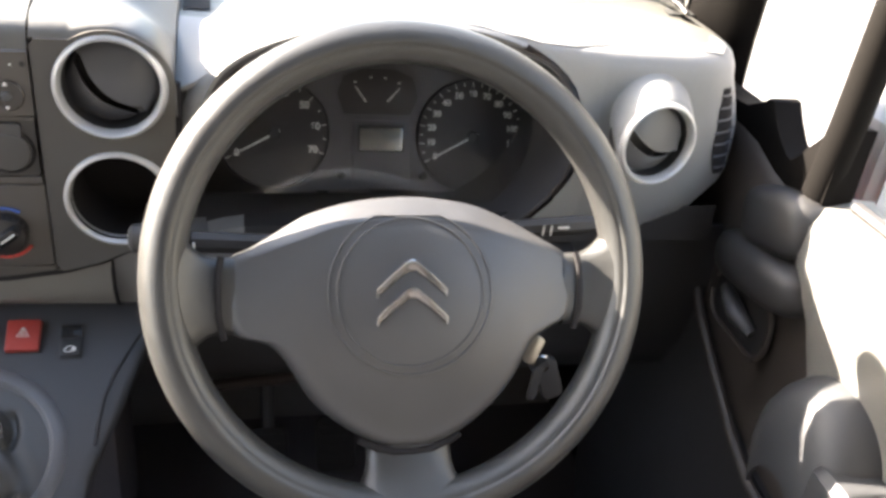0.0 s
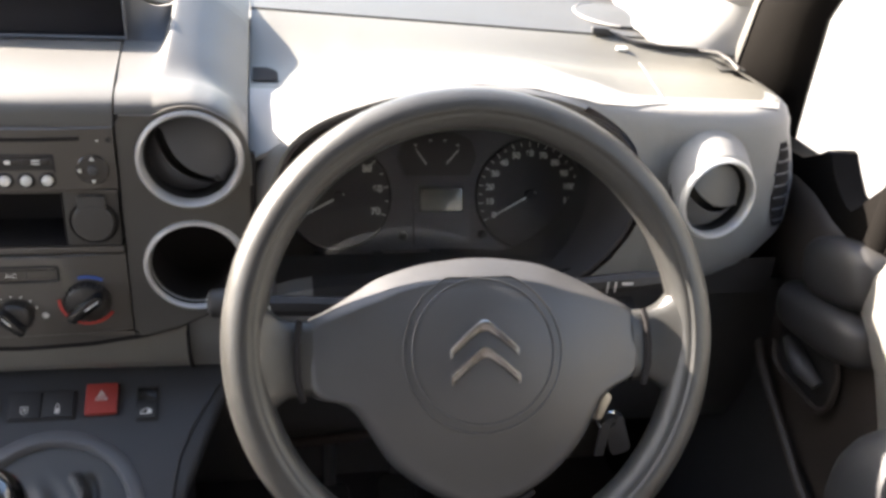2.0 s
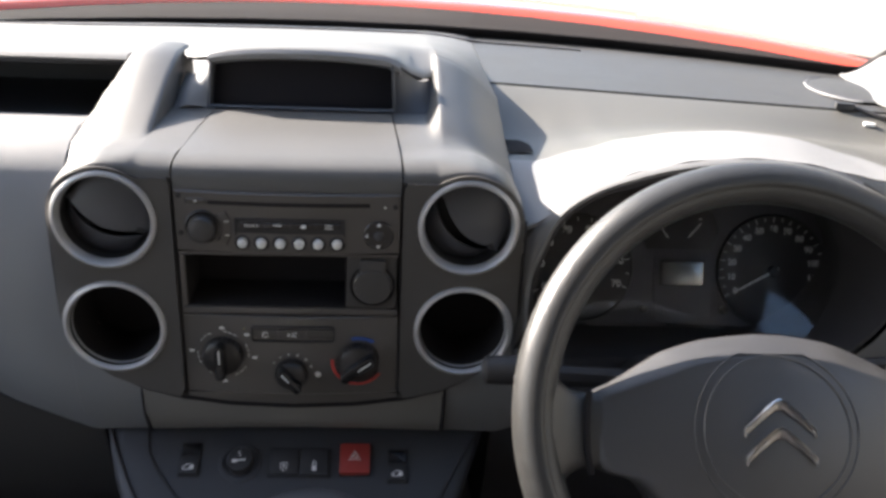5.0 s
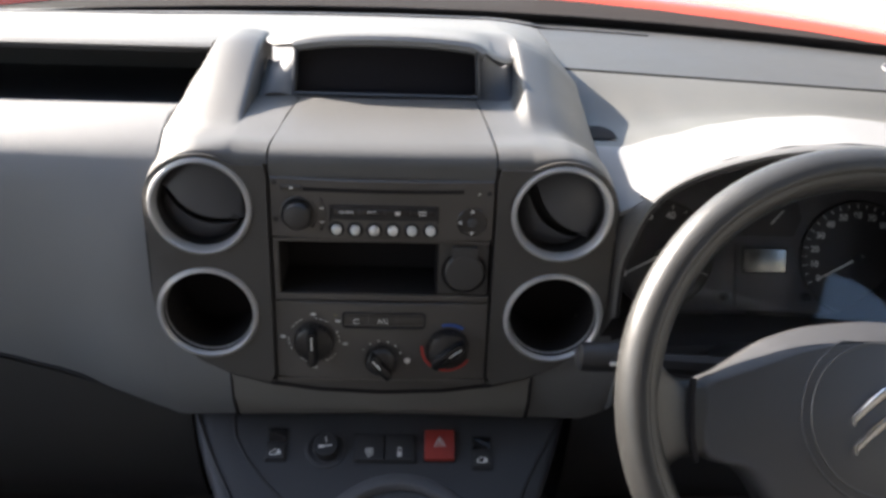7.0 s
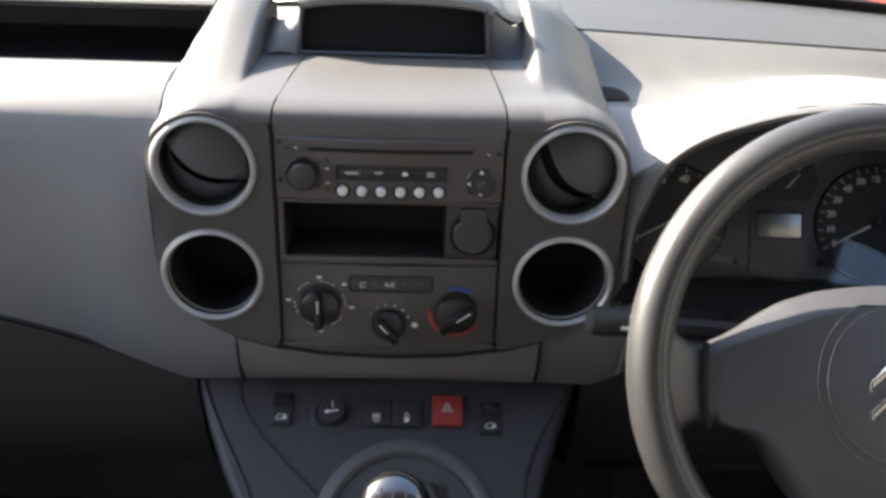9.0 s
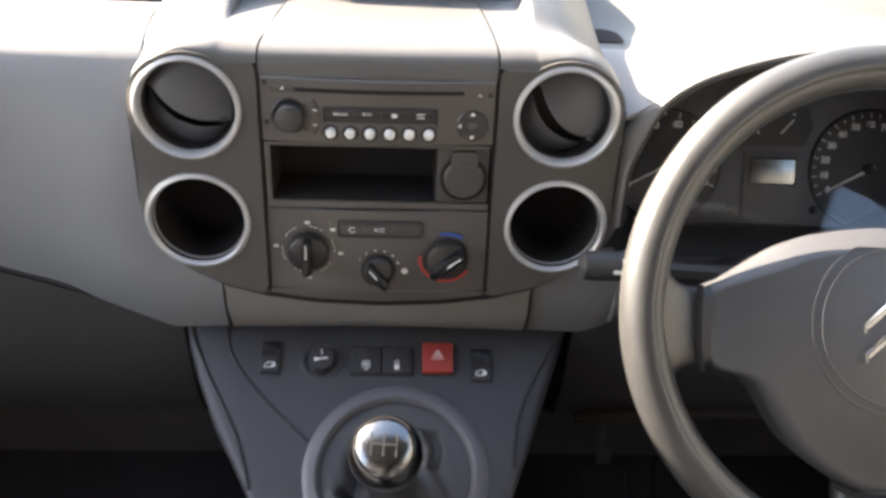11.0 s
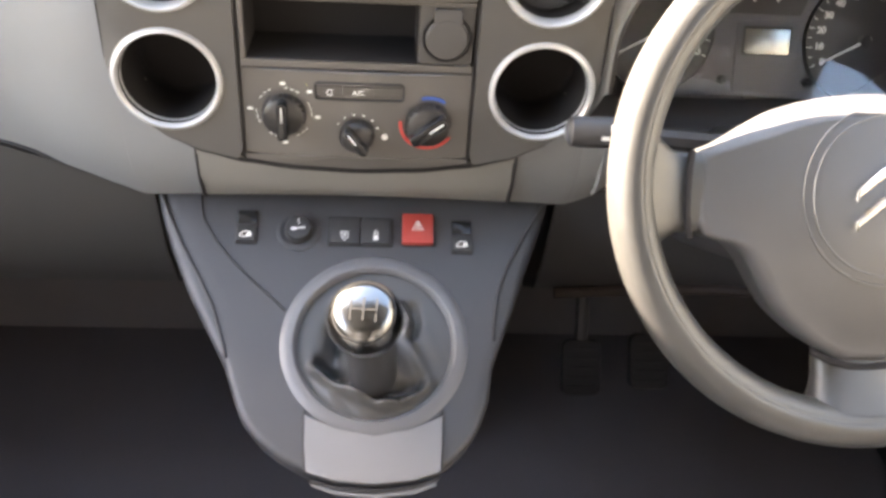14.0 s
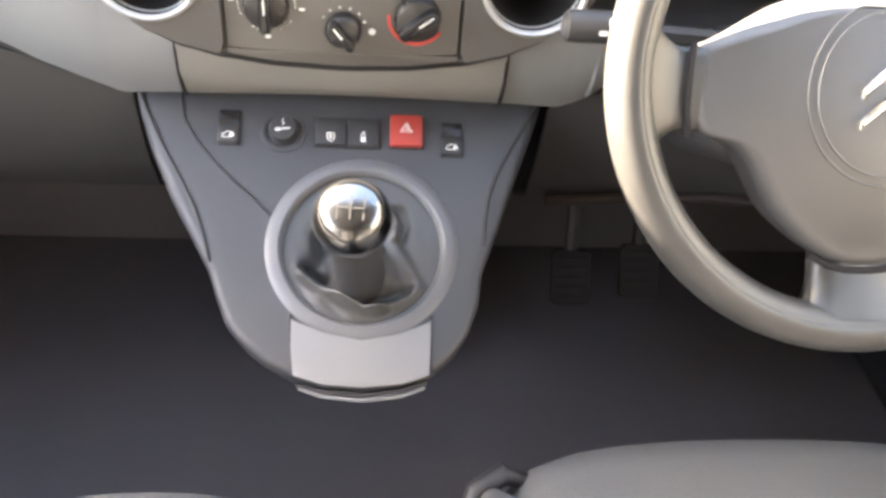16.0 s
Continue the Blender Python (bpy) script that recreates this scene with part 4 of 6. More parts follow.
part("cavity", grid([[(x, FY + 0.001, S0), (x, FY + 0.050, S0 + 0.002), (x, FY + 0.050, S1 - 0.002), (x, FY + 0.001, S1)] for x in (SX0, SX1)]), VOID, slot, "black inside", 0.001)
for x in (SX0, SX1):
    part("cavity_side", box(0.001, 0.05, 0.048, at(x, FY + 0.026, 1.1365)), VOID, slot)
part("socket_plate", prism(rounded(0.0425, 0.0475, 0.003, 3, 0.0682, 1.1365), -0.018, 0.0, face(0, FY + 0.001, 0), 0.001), SOCK, slot)
part("socket_cover", lathe([(0.0165, 0.0), (0.0165, 0.0035), (0.0152, 0.0050), (0.008, 0.0056), (0.0, 0.0057)], face(0.0690, FY + 0.001, 1.1345), 32, False), SOCK, slot, "round grey socket cover")
part("cover_tab", prism(rounded(0.022, 0.013, 0.003, 3, 0.0690, 1.1520), 0.0, 0.0045, face(0, FY + 0.001, 0), 0.0012), SOCK, slot, "finger tab of the socket cover")
part("hinge_gap", tube([(0.0690 + 0.0185 * math.cos(a), FY - 0.0002, 1.1345 + 0.0185 * math.sin(a)) for a in span(radians(-235), radians(55), 24)], 0.0009, 6), VOID, slot)

# heater controls
heat = thing("heater_controls", (0, 0.70, 1.03), "brown-grey heater control panel with three rotary knobs", "heater controls")
HZ0, HZ1 = 1.0290, 1.1055
bowed(-0.0910, 0.0910, HZ0, HZ1, FY + 0.0005, "fascia", PANEL, heat, 0.03)


def hpt(x, z, out=0.0):
    return face(x, FY + 0.0005 - bow(x) - out, z)


def rotary(x, z, r, turn, name, label):
    k = part(name, lathe([(r * 1.0, -0.002), (r * 1.0, 0.004), (r * 0.93, 0.009), (r * 0.80, 0.0105), (0.0, 0.0108)], hpt(x, z), 36, False), KNOBDARK, heat, label)
    for i in range(24):
        b = 2 * math.pi * i / 24
        part("knurl", box(0.0016, 0.0014, 0.0062, hpt(x + r * 0.985 * math.cos(b), z + r * 0.985 * math.sin(b)) @ at(0, 0, 0.0042) @ Matrix.Rotation(b, 4, "Z")), KNOBDARK, k)
    a = radians(turn)
    m = hpt(x, z, 0.010) @ Matrix.Rotation(a, 4, "Z")
    part("grip", prism(rounded(r * 0.52, r * 1.9, r * 0.22, 4), -0.004, 0.0095, m, 0.0018), GLOSS, k)
    part("pointer", box(0.0010, r * 0.75, 0.0006, m @ at(0, r * 0.42, 0.0098)), WHITE, k)
    return k


rotary(-0.0585, 1.0680, 0.0170, 0, "air_knob", "black air direction knob")
rotary(0.0, 1.0520, 0.0135, 38, "fan_knob", "black fan speed knob")
rotary(0.0575, 1.0630, 0.0180, -52, "temperature_knob", "black temperature knob")
for a in range(0, 360, 12):
    if a % 60 < 36:
        p = Vector((0.0220 * math.cos(radians(a)), 0.0220 * math.sin(radians(a))))
        part("scale_mark", box(0.0030, 0.0006, 0.0004, hpt(-0.0585 + p.x, 1.0680 + p.y, 0.0002) @ Matrix.Rotation(radians(a + 90), 4, "Z")), WHITE, heat)
for dx, dz in ((-0.027, 0.002), (0.027, -0.002), (0, 0.0255), (0.0, -0.0265), (0.021, 0.020)):
    part("air_symbol", box(0.0042, 0.0022, 0.0004, hpt(-0.0585 + dx, 1.0680 + dz, 0.0003), 0.0), WHITE, heat)
for i in range(6):
    a = radians(150 - i * 26)
    part("scale_mark", lathe([(0.0006 + 0.0001 * i, 0.0), (0.0006 + 0.0001 * i, 0.0004), (0.0, 0.0004)], hpt(0.0175 * math.cos(a), 1.0520 + 0.0175 * math.sin(a), 0.0), 8, False), WHITE, heat)
part("fan_symbol", lathe([(0.0028, 0.0), (0.0028, 0.0005), (0.0, 0.0005)], hpt(0.0225, 1.0500), 10, False), WHITE, heat)


def arc_mark(cx, cz, r, a0, a1, w, mat, name):
    pts = [(cx + r * math.cos(radians(a)), cz + r * math.sin(radians(a))) for a in span(a0, a1, 16)]
    rows = [[(cx + (r + d) * math.cos(radians(a)), FY + 0.0005 - bow(cx + r * math.cos(radians(a))) - 0.0008, cz + (r + d) * math.sin(radians(a))) for d in (-w, w)] for a in span(a0, a1, 18)]
    part(name, grid(rows), mat, heat, "", 0.0006)


arc_mark(0.0575, 1.0630, 0.0225, 175, 325, 0.0013, REDPRINT, "warm_arc")
arc_mark(0.0575, 1.0630, 0.0225, 55, 105, 0.0013, BLUEPRINT, "cool_arc")
for x, w in ((-0.0215, 0.0200), (0.0010, 0.0235), (0.0245, 0.0225)):
    bowed(x - w / 2, x + w / 2, 1.0845, 1.0945, FY - 0.0008, "push_key", surface("key_plastic", (0.060, 0.054, 0.048), 0.35) if w < 0.021 else bpy.data.materials["key_plastic"], heat, 0.004, n=3)
part("key_frame", tube([(x, FY - 0.0002 - bow(x), z) for x, z in ((-0.0330, 1.0840), (-0.0330, 1.0950), (-0.0310, 1.0965), (0.0, 1.0965), (0.0345, 1.0965), (0.0368, 1.0950), (0.0368, 1.0840), (0.0345, 1.0825), (0.0, 1.0825), (-0.0310, 1.0825), (-0.0330, 1.0840))], 0.0009, 6), BLACK, heat)
lettering("key_lettering", "A/C", 0.0055, hpt(0.0010, 1.0893, 0.0018), WHITE, heat)
part("recirculation_mark", tube([(-0.0215 + 0.0024 * math.cos(a), FY - 0.0018 - bow(0.02), 1.0893 + 0.0024 * math.sin(a)) for a in span(0.5, 5.9, 12)], 0.0004, 5), WHITE, heat)
part("indicator_lamp", box(0.0035, 0.0008, 0.0010, at(-0.0385, FY - 0.0035, 1.0935)), surface("amber_lens", (0.35, 0.33, 0.12), 0.4), heat)


# ---- round air vents and cup holders ----
def air_vent(name, m, r, tilt_flap, label, barrel=0.03, sunk=0.0, skin=None, fill=0.825):
    v = thing(name, m.translation, label, "air vent", "round dashboard vents")
    part("ring", lathe([(r * 0.845, -0.004), (r * 0.865, 0.0035), (r * 0.905, 0.0058), (r * 0.955, 0.0050), (r, 0.0005), (r, -0.004)], m, 56, False), SILVER, v, "satin silver ring")
    part("barrel", lathe([(r * 0.846, -0.0038), (r * 0.836, -0.010), (r * 0.80, -barrel), (0, -barrel)], m, 48, False), BLACK, v, "black inner barrel")
    mm = m @ Matrix.Rotation(radians(tilt_flap), 4, "Z")
    # a closed round flap in two overlapping shells with a bowed split
    rr = r * fill

    def split(u):
        return rr * (0.14 - 0.36 * (1 - u * u))

    for s, z0 in ((1, -0.0075 - sunk), (-1, -0.0125 - sunk * 1.4)):
        rows = []
        for i in range(17):
            u = -1 + 2 * i / 16
            w = rr * math.sqrt(max(0, 1 - u * u)) * s
            c = split(u) * (1 - u ** 8) + (0.0 if s > 0 else -0.0070 - sunk * 0.9)
            c = max(-abs(w), min(abs(w), c))
            rows.append([mm @ Vector((rr * u * 0.985, c + (w - c) * q, z0 + 0.0070 * (1 - u * u) * math.cos(1.35 * q) - 0.003 * q)) for q in span(0, 1, 7)])
        part("flap", grid(rows), skin or FLAP, v, "", 0.0018)
    part("thumb_tab", prism(rounded(0.006, 0.0035, 0.0015, 3, rr * 0.80, rr * 0.02), -0.010, -0.004, mm, 0.001), DARK, v)
    return v


air_vent("air_vent", face(-0.1475, FY, 1.1895), 0.0429, -24, "round air vent with a silver ring and nearly level flap", sunk=0.002)
air_vent("air_vent", face(0.1475, FY, 1.1890), 0.0429, -44, "round air vent with a silver ring and slanted flap", sunk=0.003)


def cup(m, r=0.0437):
    c = thing("cup_holder", m.translation, "round black cup holder opening with a silver ring", "cup holder", "round cup holders")
    part("ring", lathe([(r * 0.845, -0.004), (r * 0.865, 0.0035), (r * 0.905, 0.0058), (r * 0.955, 0.0050), (r, 0.0005), (r, -0.004)], m, 56, False), SILVER, c, "satin silver ring")
    part("well", lathe([(r * 0.855, 0.0025), (r * 0.85, -0.01), (r * 0.84, -0.055), (r * 0.78, -0.058), (0, -0.058)], m, 48, False), VOID, c, "deep black well")
    return c


c0 = cup(face(-0.1475, FY, 1.0930))
copy_thing(c0, at(0.1475, FY, 1.0930))

# driver's outer vent: a barrel standing out of the end block
vm = face(0.6065, 0.668, 1.1575, 3) @ Matrix.Rotation(radians(8), 4, "Y")
av = air_vent("air_vent", vm, 0.0393, -22, "round outer air vent in a protruding grey barrel", skin=surface("pale_flap_plastic", (0.075, 0.076, 0.079), 0.4, grain=1200, bump=0.12), fill=0.76)
rows = []
for r, back in ((0.0385, 0.0), (0.0402, 0.02), (0.0408, 0.2), (0.0412, 0.5), (0.0418, 0.8), (0.0425, 1.0), (0.0445, 1.25)):
    mv = Matrix.Translation(Vector((0.008, 0.040, 0.0125)) * back) @ vm
    rows.append([mv @ Vector((r * math.cos(2 * math.pi * i / 48), r * math.sin(2 * math.pi * i / 48), 0)) for i in range(48)])
part("barrel_body", grid(rows, close=True), DASH, av, "grey plastic barrel", 0.002)

# ---- steering wheel ----
WC, WT = Vector((0.3627, 0.5441, 1.1009)), 28.35
wm = face(*WC, WT)
sw = thing("steering_wheel", WC, "grey three-spoke steering wheel with airbag cover and chrome chevrons", "steering wheel")
RR, TR = 0.1735, 0.0165


BS = [math.radians(d) for d in (0, 18, 36, 54, 70, 84, 94, 100, 104, 108, 112, 116, 121, 126, 132, 144, 160, 180, 200, 220, 240, 260, 280, 300, 320, 340)]


def rim_bm():
    """Round rim with a moulded groove along the inner front."""
    rows = []
    for i in range(144):
        a = 2 * math.pi * i / 144
        ring = []
        for b in BS:
            d = math.degrees(b)
            k = 1 - spline([(100, 0.0), (112, 0.075), (170, 0.06), (225, 0.0)], d) - 0.035 * math.exp(-((d - 110) / 5.0) ** 2)
            tx, tz = TR * k * math.cos(b), TR * 1.05 * k * math.sin(b)
            ring.append(wm @ Vector(((RR + tx) * math.cos(a), (RR + tx) * math.sin(a), tz - 0.002)))
        rows.append(ring)
    return grid(rows + rows[:1], close=True)


rim = rim_bm()
bmesh.ops.remove_doubles(rim, verts=rim.verts, dist=0.00005)
part("rim", rim, RUBBER, sw, "grained grey rim", 0.0, 75)


def hub_z(u, v):
    e = (v + 0.03) / 0.11
    return 0.0175 - 0.018 * min(1.3, abs(u) / 0.135) ** 2 - 0.028 * e * e - 0.013 * max(0, e) ** 4


HUB_OUT = [(-0.129, 0.014), (-0.115, 0.0215), (-0.102, 0.029), (-0.086, 0.0385), (-0.070, 0.047), (-0.041, 0.0555), (-0.008, 0.0595), (0.010, 0.0597), (0.026, 0.0585), (0.057, 0.053), (0.088, 0.040), (0.107, 0.029), (0.131, 0.014), (0.1345, -0.004), (0.134, -0.020), (0.128, -0.034), (0.112, -0.042), (0.099, -0.051), (0.090, -0.066), (0.079, -0.085), (0.058, -0.108), (0.036, -0.123), (0.018, -0.1295), (0.002, -0.1305), (-0.012, -0.1295), (-0.026, -0.124), (-0.047, -0.111), (-0.068, -0.093), (-0.082, -0.072), (-0.092, -0.056), (-0.104, -0.046), (-0.125, -0.040), (-0.1315, -0.022), (-0.132, -0.004)]


def smooth_loop(pts, n):
    """A closed outline rounded through its points."""
    out = []
    for i in range(len(pts)):
        p0, p1, p2, p3 = (Vector(pts[(i + k) % len(pts)]) for k in (-1, 0, 1, 2))
        for j in range(n):
            t = j / n
            q = 0.5 * ((2 * p1) + (p2 - p0) * t + (2 * p0 - 5 * p1 + 4 * p2 - p3) * t * t + (3 * p1 - p0 - 3 * p2 + p3) * t ** 3)
            out.append((q.x, q.y))
    return out


BEVEL = ((0.99, 0.0), (0.955, 0.012), (0.90, 0.05), (0.80, 0.145), (0.55, 0.40), (0.30, 0.66), (0.12, 0.86), (0.03, 0.965), (0.0, 1.0))
ROUND = [(1 - math.sin(a), 1 - math.cos(a)) for a in (0.12, 0.3, 0.5, 0.7, 0.9, 1.1, 1.3, 1.45, 1.55)]


def shell(outline, centre, zf, drop, m, rings=9):
    """A domed cover over an outline, its edge rounded, its top edge a broad crisp bevel."""
    edge = []
    for x, y in outline:
        q = min(1, max(0, (y - 0.012) / 0.034))
        q = q * q * (3 - 2 * q)
        dx, dy = x - centre[0], y - centre[1]
        r, w = math.hypot(dx, dy), 0.0112 + 0.0058 * q
        edge.append((dx, dy, r, q, w, 0.0128 + 0.0075 * q, zf(centre[0] + dx * (1 - w / r), centre[1] + dy * (1 - w / r))))
    rows = []
    for k in range(rings):
        s = (k / (rings - 1)) ** 0.8
        ring = []
        for dx, dy, r, q, w, h, z in edge:
            px, py = centre[0] + dx * s * (1 - w / r), centre[1] + dy * s * (1 - w / r)
            ring.append(m @ Vector((px, py, zf(px, py))))
        rows.append(ring)
    for (bi, bl), (ri, rl) in zip(BEVEL, ROUND):
        ring = []
        for dx, dy, r, q, w, h, z in edge:
            t = 1 - w * (ri + (bi - ri) * q) / r
            ring.append(m @ Vector((centre[0] + dx * t, centre[1] + dy * t, z - h * (rl + (bl - rl) * q))))
        rows.append(ring)
    rows.append([m @ Vector((x * 0.99, y * 0.99, drop)) for x, y in outline])
    bm = grid(rows, close=True)
    bmesh.ops.remove_doubles(bm, verts=bm.verts, dist=0.00002)
    return bm


cover = part("airbag_cover", shell(smooth_loop(HUB_OUT, 4), (0.0, -0.02), hub_z, -0.03, wm), HUB, sw, "smooth grey airbag cover")
# embossed circle
for rad in (0.054, 0.0605):
    part("embossed_ring", tube([wm @ Vector((0.001 + rad * math.cos(a), -0.010 + rad * math.sin(a), hub_z(0.001 + rad * math.cos(a), -0.010 + rad * math.sin(a)) + 0.0001)) for a in span(0, 2 * math.pi, 61) if -0.010 + rad * math.sin(a) < 0.046], 0.0009, 6), HUB, cover)


def chevron(v0, h):
    """One raised chrome chevron with a slightly rounded top."""
    out, inn = [(-0.0255, -0.0215), (-0.0130, -0.0098), (-0.0035, -0.0018), (0.0, -0.0004), (0.0035, -0.0018), (0.0130, -0.0098), (0.0255, -0.0215)], [(0.0255, -0.0275), (0.0130, -0.0168), (0.0035, -0.0095), (0.0, -0.0085), (-0.0035, -0.0095), (-0.0130, -0.0168), (-0.0255, -0.0275)]
    rows = []
    for (ax, ay), (bx, by) in zip(out, inn[::-1]):
        a, b = Vector((ax + 0.001, ay + v0)), Vector((bx + 0.001, by + v0))
        rows.append([wm @ Vector((*a.lerp(b, s), h + d)) for s, d in ((0.0, -0.004), (0.02, 0.0012), (0.25, 0.0026), (0.75, 0.0024), (0.98, 0.0008), (1.0, -0.004))])
    return grid(rows)


for v0 in (0.0140, -0.0058):
    top = hub_z(0, v0 - 0.012) + 0.0026
    ch = part("chevron", chevron(v0, hub_z(0, v0 - 0.012)), EMBLEM, cover, "dull chrome chevron")
    # added bead of brighter chrome stands for the highlight along the chevron's edge
    part("edge_glint", tube([wm @ Vector((x + 0.001, y + v0, top)) for x, y in ((-0.0253, -0.0272), (-0.0253, -0.0218), (-0.0130, -0.0102), (-0.0035, -0.0022), (0.0, -0.0010), (0.0035, -0.0022), (0.0130, -0.0102), (0.0253, -0.0218), (0.0253, -0.0272))], 0.0012, 6), CHROME, ch)


def spoke(side):
    """Broad side spoke whose faces sweep up into the rim."""
    rows = []
    for s in span(0, 1, 15):
        u = 0.124 + (0.1685 - 0.124) * s
        k = max(0, (s - 0.25) / 0.75)
        top = 0.016 + 0.026 * k ** 2.4
        bot = -0.040 - 0.032 * k ** 2.4
        front, back = 0.0015 + 0.0115 * k ** 2.0, -0.024 + 0.006 * k
        ring = []
        for j in range(20):
            b = 2 * math.pi * j / 20
            ca, sa = math.cos(b), math.sin(b)
            cy, hh = (top + bot) / 2, (top - bot) / 2
            ring.append(wm @ Vector((side * (u - 0.004 * k * ca * ca), cy + hh * math.copysign(abs(ca) ** 0.6, ca), (front + back) / 2 + (front - back) / 2 * math.copysign(abs(sa) ** 0.6, sa))))
        rows.append(ring)
    return grid(rows, close=True)


for sd in (-1, 1):
    part("spoke", spoke(sd), RUBBER, sw)
    part("spoke_joint", tube([wm @ Vector((sd * x, y, z)) for x, y, z in ((0.1335, 0.017, 0.0005), (0.1355, 0.005, 0.0030), (0.1360, -0.010, 0.0035), (0.1355, -0.026, 0.0030), (0.1320, -0.042, 0.0005))], 0.0024, 6), VOID, sw)
rows = []
for s in span(0, 1, 8):
    v = -0.118 - 0.045 * s
    w = 0.033 + 0.010 * max(0, (s - 0.45) / 0.55) ** 2
    rows.append([wm @ Vector((0.004 + w * math.copysign(abs(math.cos(b)) ** 0.6, math.cos(b)), v, -0.019 + 0.013 * s * s + (0.012 + 0.005 * s * s) * math.copysign(abs(math.sin(b)) ** 0.7, math.sin(b)))) for b in [2 * math.pi * k / 20 for k in range(20)]])
part("spoke", grid(rows, close=True), RUBBER, sw)
part("spoke_joint", tube([wm @ Vector((x, y, -0.0055)) for x, y in ((-0.036, -0.1215), (-0.022, -0.1285), (-0.008, -0.1318), (0.006, -0.1322), (0.020, -0.1308), (0.034, -0.1258), (0.042, -0.1205))], 0.0026, 6), VOID, sw)
part("hub_boss", lathe([(0.030, 0.0), (0.055, -0.012), (0.060, -0.035), (0.055, -0.06)], wm @ at(0, -0.02, -0.012), 28), BLACK, sw)

# column shroud behind the wheel, with stalks and ignition
col = thing("steering_column", (0.3627, 0.62, 1.03), "black steering column shroud behind the wheel", "steering column")
cm = face(0.3627, 0.60, 1.062, WT)
part("shroud", prism(rounded(0.13, 0.115, 0.03, 5, 0.0, -0.01), -0.20, 0.02, cm, 0.008), BLACK, col)
st = part("left_stalk", tube([(0.30, 0.628, 1.078), (0.25, 0.628, 1.082), (0.205, 0.627, 1.085), (0.188, 0.627, 1.087), (0.182, 0.627, 1.0875)], [0.010, 0.0085, 0.0088, 0.0095, 0.006]), BLACK, col, "black lighting stalk")
tip = part("stalk_tip", lathe([(0.0, 0.0105), (0.0085, 0.0100), (0.0112, 0.0075), (0.0120, 0.0), (0.0120, -0.028), (0.0105, -0.034), (0.0088, -0.036)], Matrix.Translation((0.170, 0.627, 1.0885)) @ Matrix.Rotation(radians(-90), 4, "Y"), 20, True), DARK, st, "ribbed rotary end of the stalk")
part("end_face", lathe([(0.0, 0.0112), (0.0065, 0.0110), (0.0082, 0.0098)], Matrix.Translation((0.170, 0.627, 1.0885)) @ Matrix.Rotation(radians(-90), 4, "Y"), 20, False), SLATE, tip, "lighter end of the stalk")
for x, a, w, h in ((0.192, 40, 0.0022, 0.006), (0.187, 4, 0.006, 0.0032)):
    part("print_mark", box(w, 0.0006, h, Matrix.Translation((x, 0.627, 1.0885)) @ Matrix.Rotation(radians(-a), 4, "X") @ at(0, -0.0121, 0)), WHITE, tip)
for i in range(3):
    part("stalk_mark", box(0.0016, 0.0005, 0.005, at(0.196 + 0.006 * i, 0.6175, 1.087)), WHITE, st)
rs = part("right_stalk", tube([(0.43, 0.632, 1.085), (0.48, 0.634, 1.090), (0.53, 0.634, 1.094), (0.548, 0.634, 1.095)], [0.010, 0.0085, 0.0088, 0.0075]), BLACK, col, "black wiper stalk")
for i in range(2):
    part("stalk_mark", box(0.0012, 0.0005, 0.010, at(0.497 + 0.007 * i, 0.6245, 1.0935)), WHITE, rs)
part("stalk_mark", box(0.010, 0.0005, 0.002, at(0.515, 0.6245, 1.0965)), WHITE, rs)
part("ignition_lock", lathe([(0.018, -0.05), (0.018, 0.0), (0.014, 0.004), (0.0, 0.004)], face(0.482, 0.605, 1.000, 20), 24, False), BLACK, col)
key = part("ignition_key", prism(rounded(0.012, 0.026, 0.004, 3), 0.0, 0.003, face(0.494, 0.590, 0.993, 20) @ Matrix.Rotation(radians(-25), 4, "Z"), 0.001), BRASS, col, "key in the ignition")
part("key_ring", tube([(0.503 + 0.009 * math.cos(a), 0.590, 0.976 + 0.009 * math.sin(a)) for a in span(0, 2 * math.pi, 17)[:-1]], 0.0010, 6, True), CHROME, key)
part("key_fob", prism(rounded(0.020, 0.040, 0.006, 4), -0.005, 0.005, face(0.515, 0.593, 0.958, 10) @ Matrix.Rotation(radians(18), 4, "Z"), 0.002), BLACK, key, "black key fob")
part("spare_key", prism(rounded(0.009, 0.034, 0.003, 3), -0.001, 0.001, face(0.501, 0.588, 0.956, 10) @ Matrix.Rotation(radians(-8), 4, "Z"), 0.0004), DARK, key)


# ---- instrument cluster ----
CT = 22
clu = thing("instrument_cluster", (0.392, 0.83, 1.05), "dark instrument cluster with two round dials and a small display", "instrument cluster")
cl = face(0.392, 0.822, 1.072, CT)


def cpt(x, z, out=0.0):
    """A place on the cluster's face from its x and height."""
    return cl @ at(x - 0.392, (z - 1.072) / math.cos(radians(CT)), out)


MASK = [(-0.162, 0.070), (-0.163, 0.020), (-0.158, 0.0), (-0.146, -0.020), (-0.128, -0.033), (-0.105, -0.0375), (-0.06, -0.0365), (0.0, -0.036), (0.060, -0.0385), (0.098, -0.0425), (0.120, -0.0385), (0.138, -0.026), (0.150, -0.008), (0.157, 0.015), (0.158, 0.060), (0.120, 0.098), (0.06, 0.118), (0.0, 0.124), (-0.06, 0.118), (-0.125, 0.098)]
MASK = smooth_loop(MASK, 3)
part("mask", prism(MASK, -0.02, -0.001, cl), BEZEL, clu, "dark grey mask")
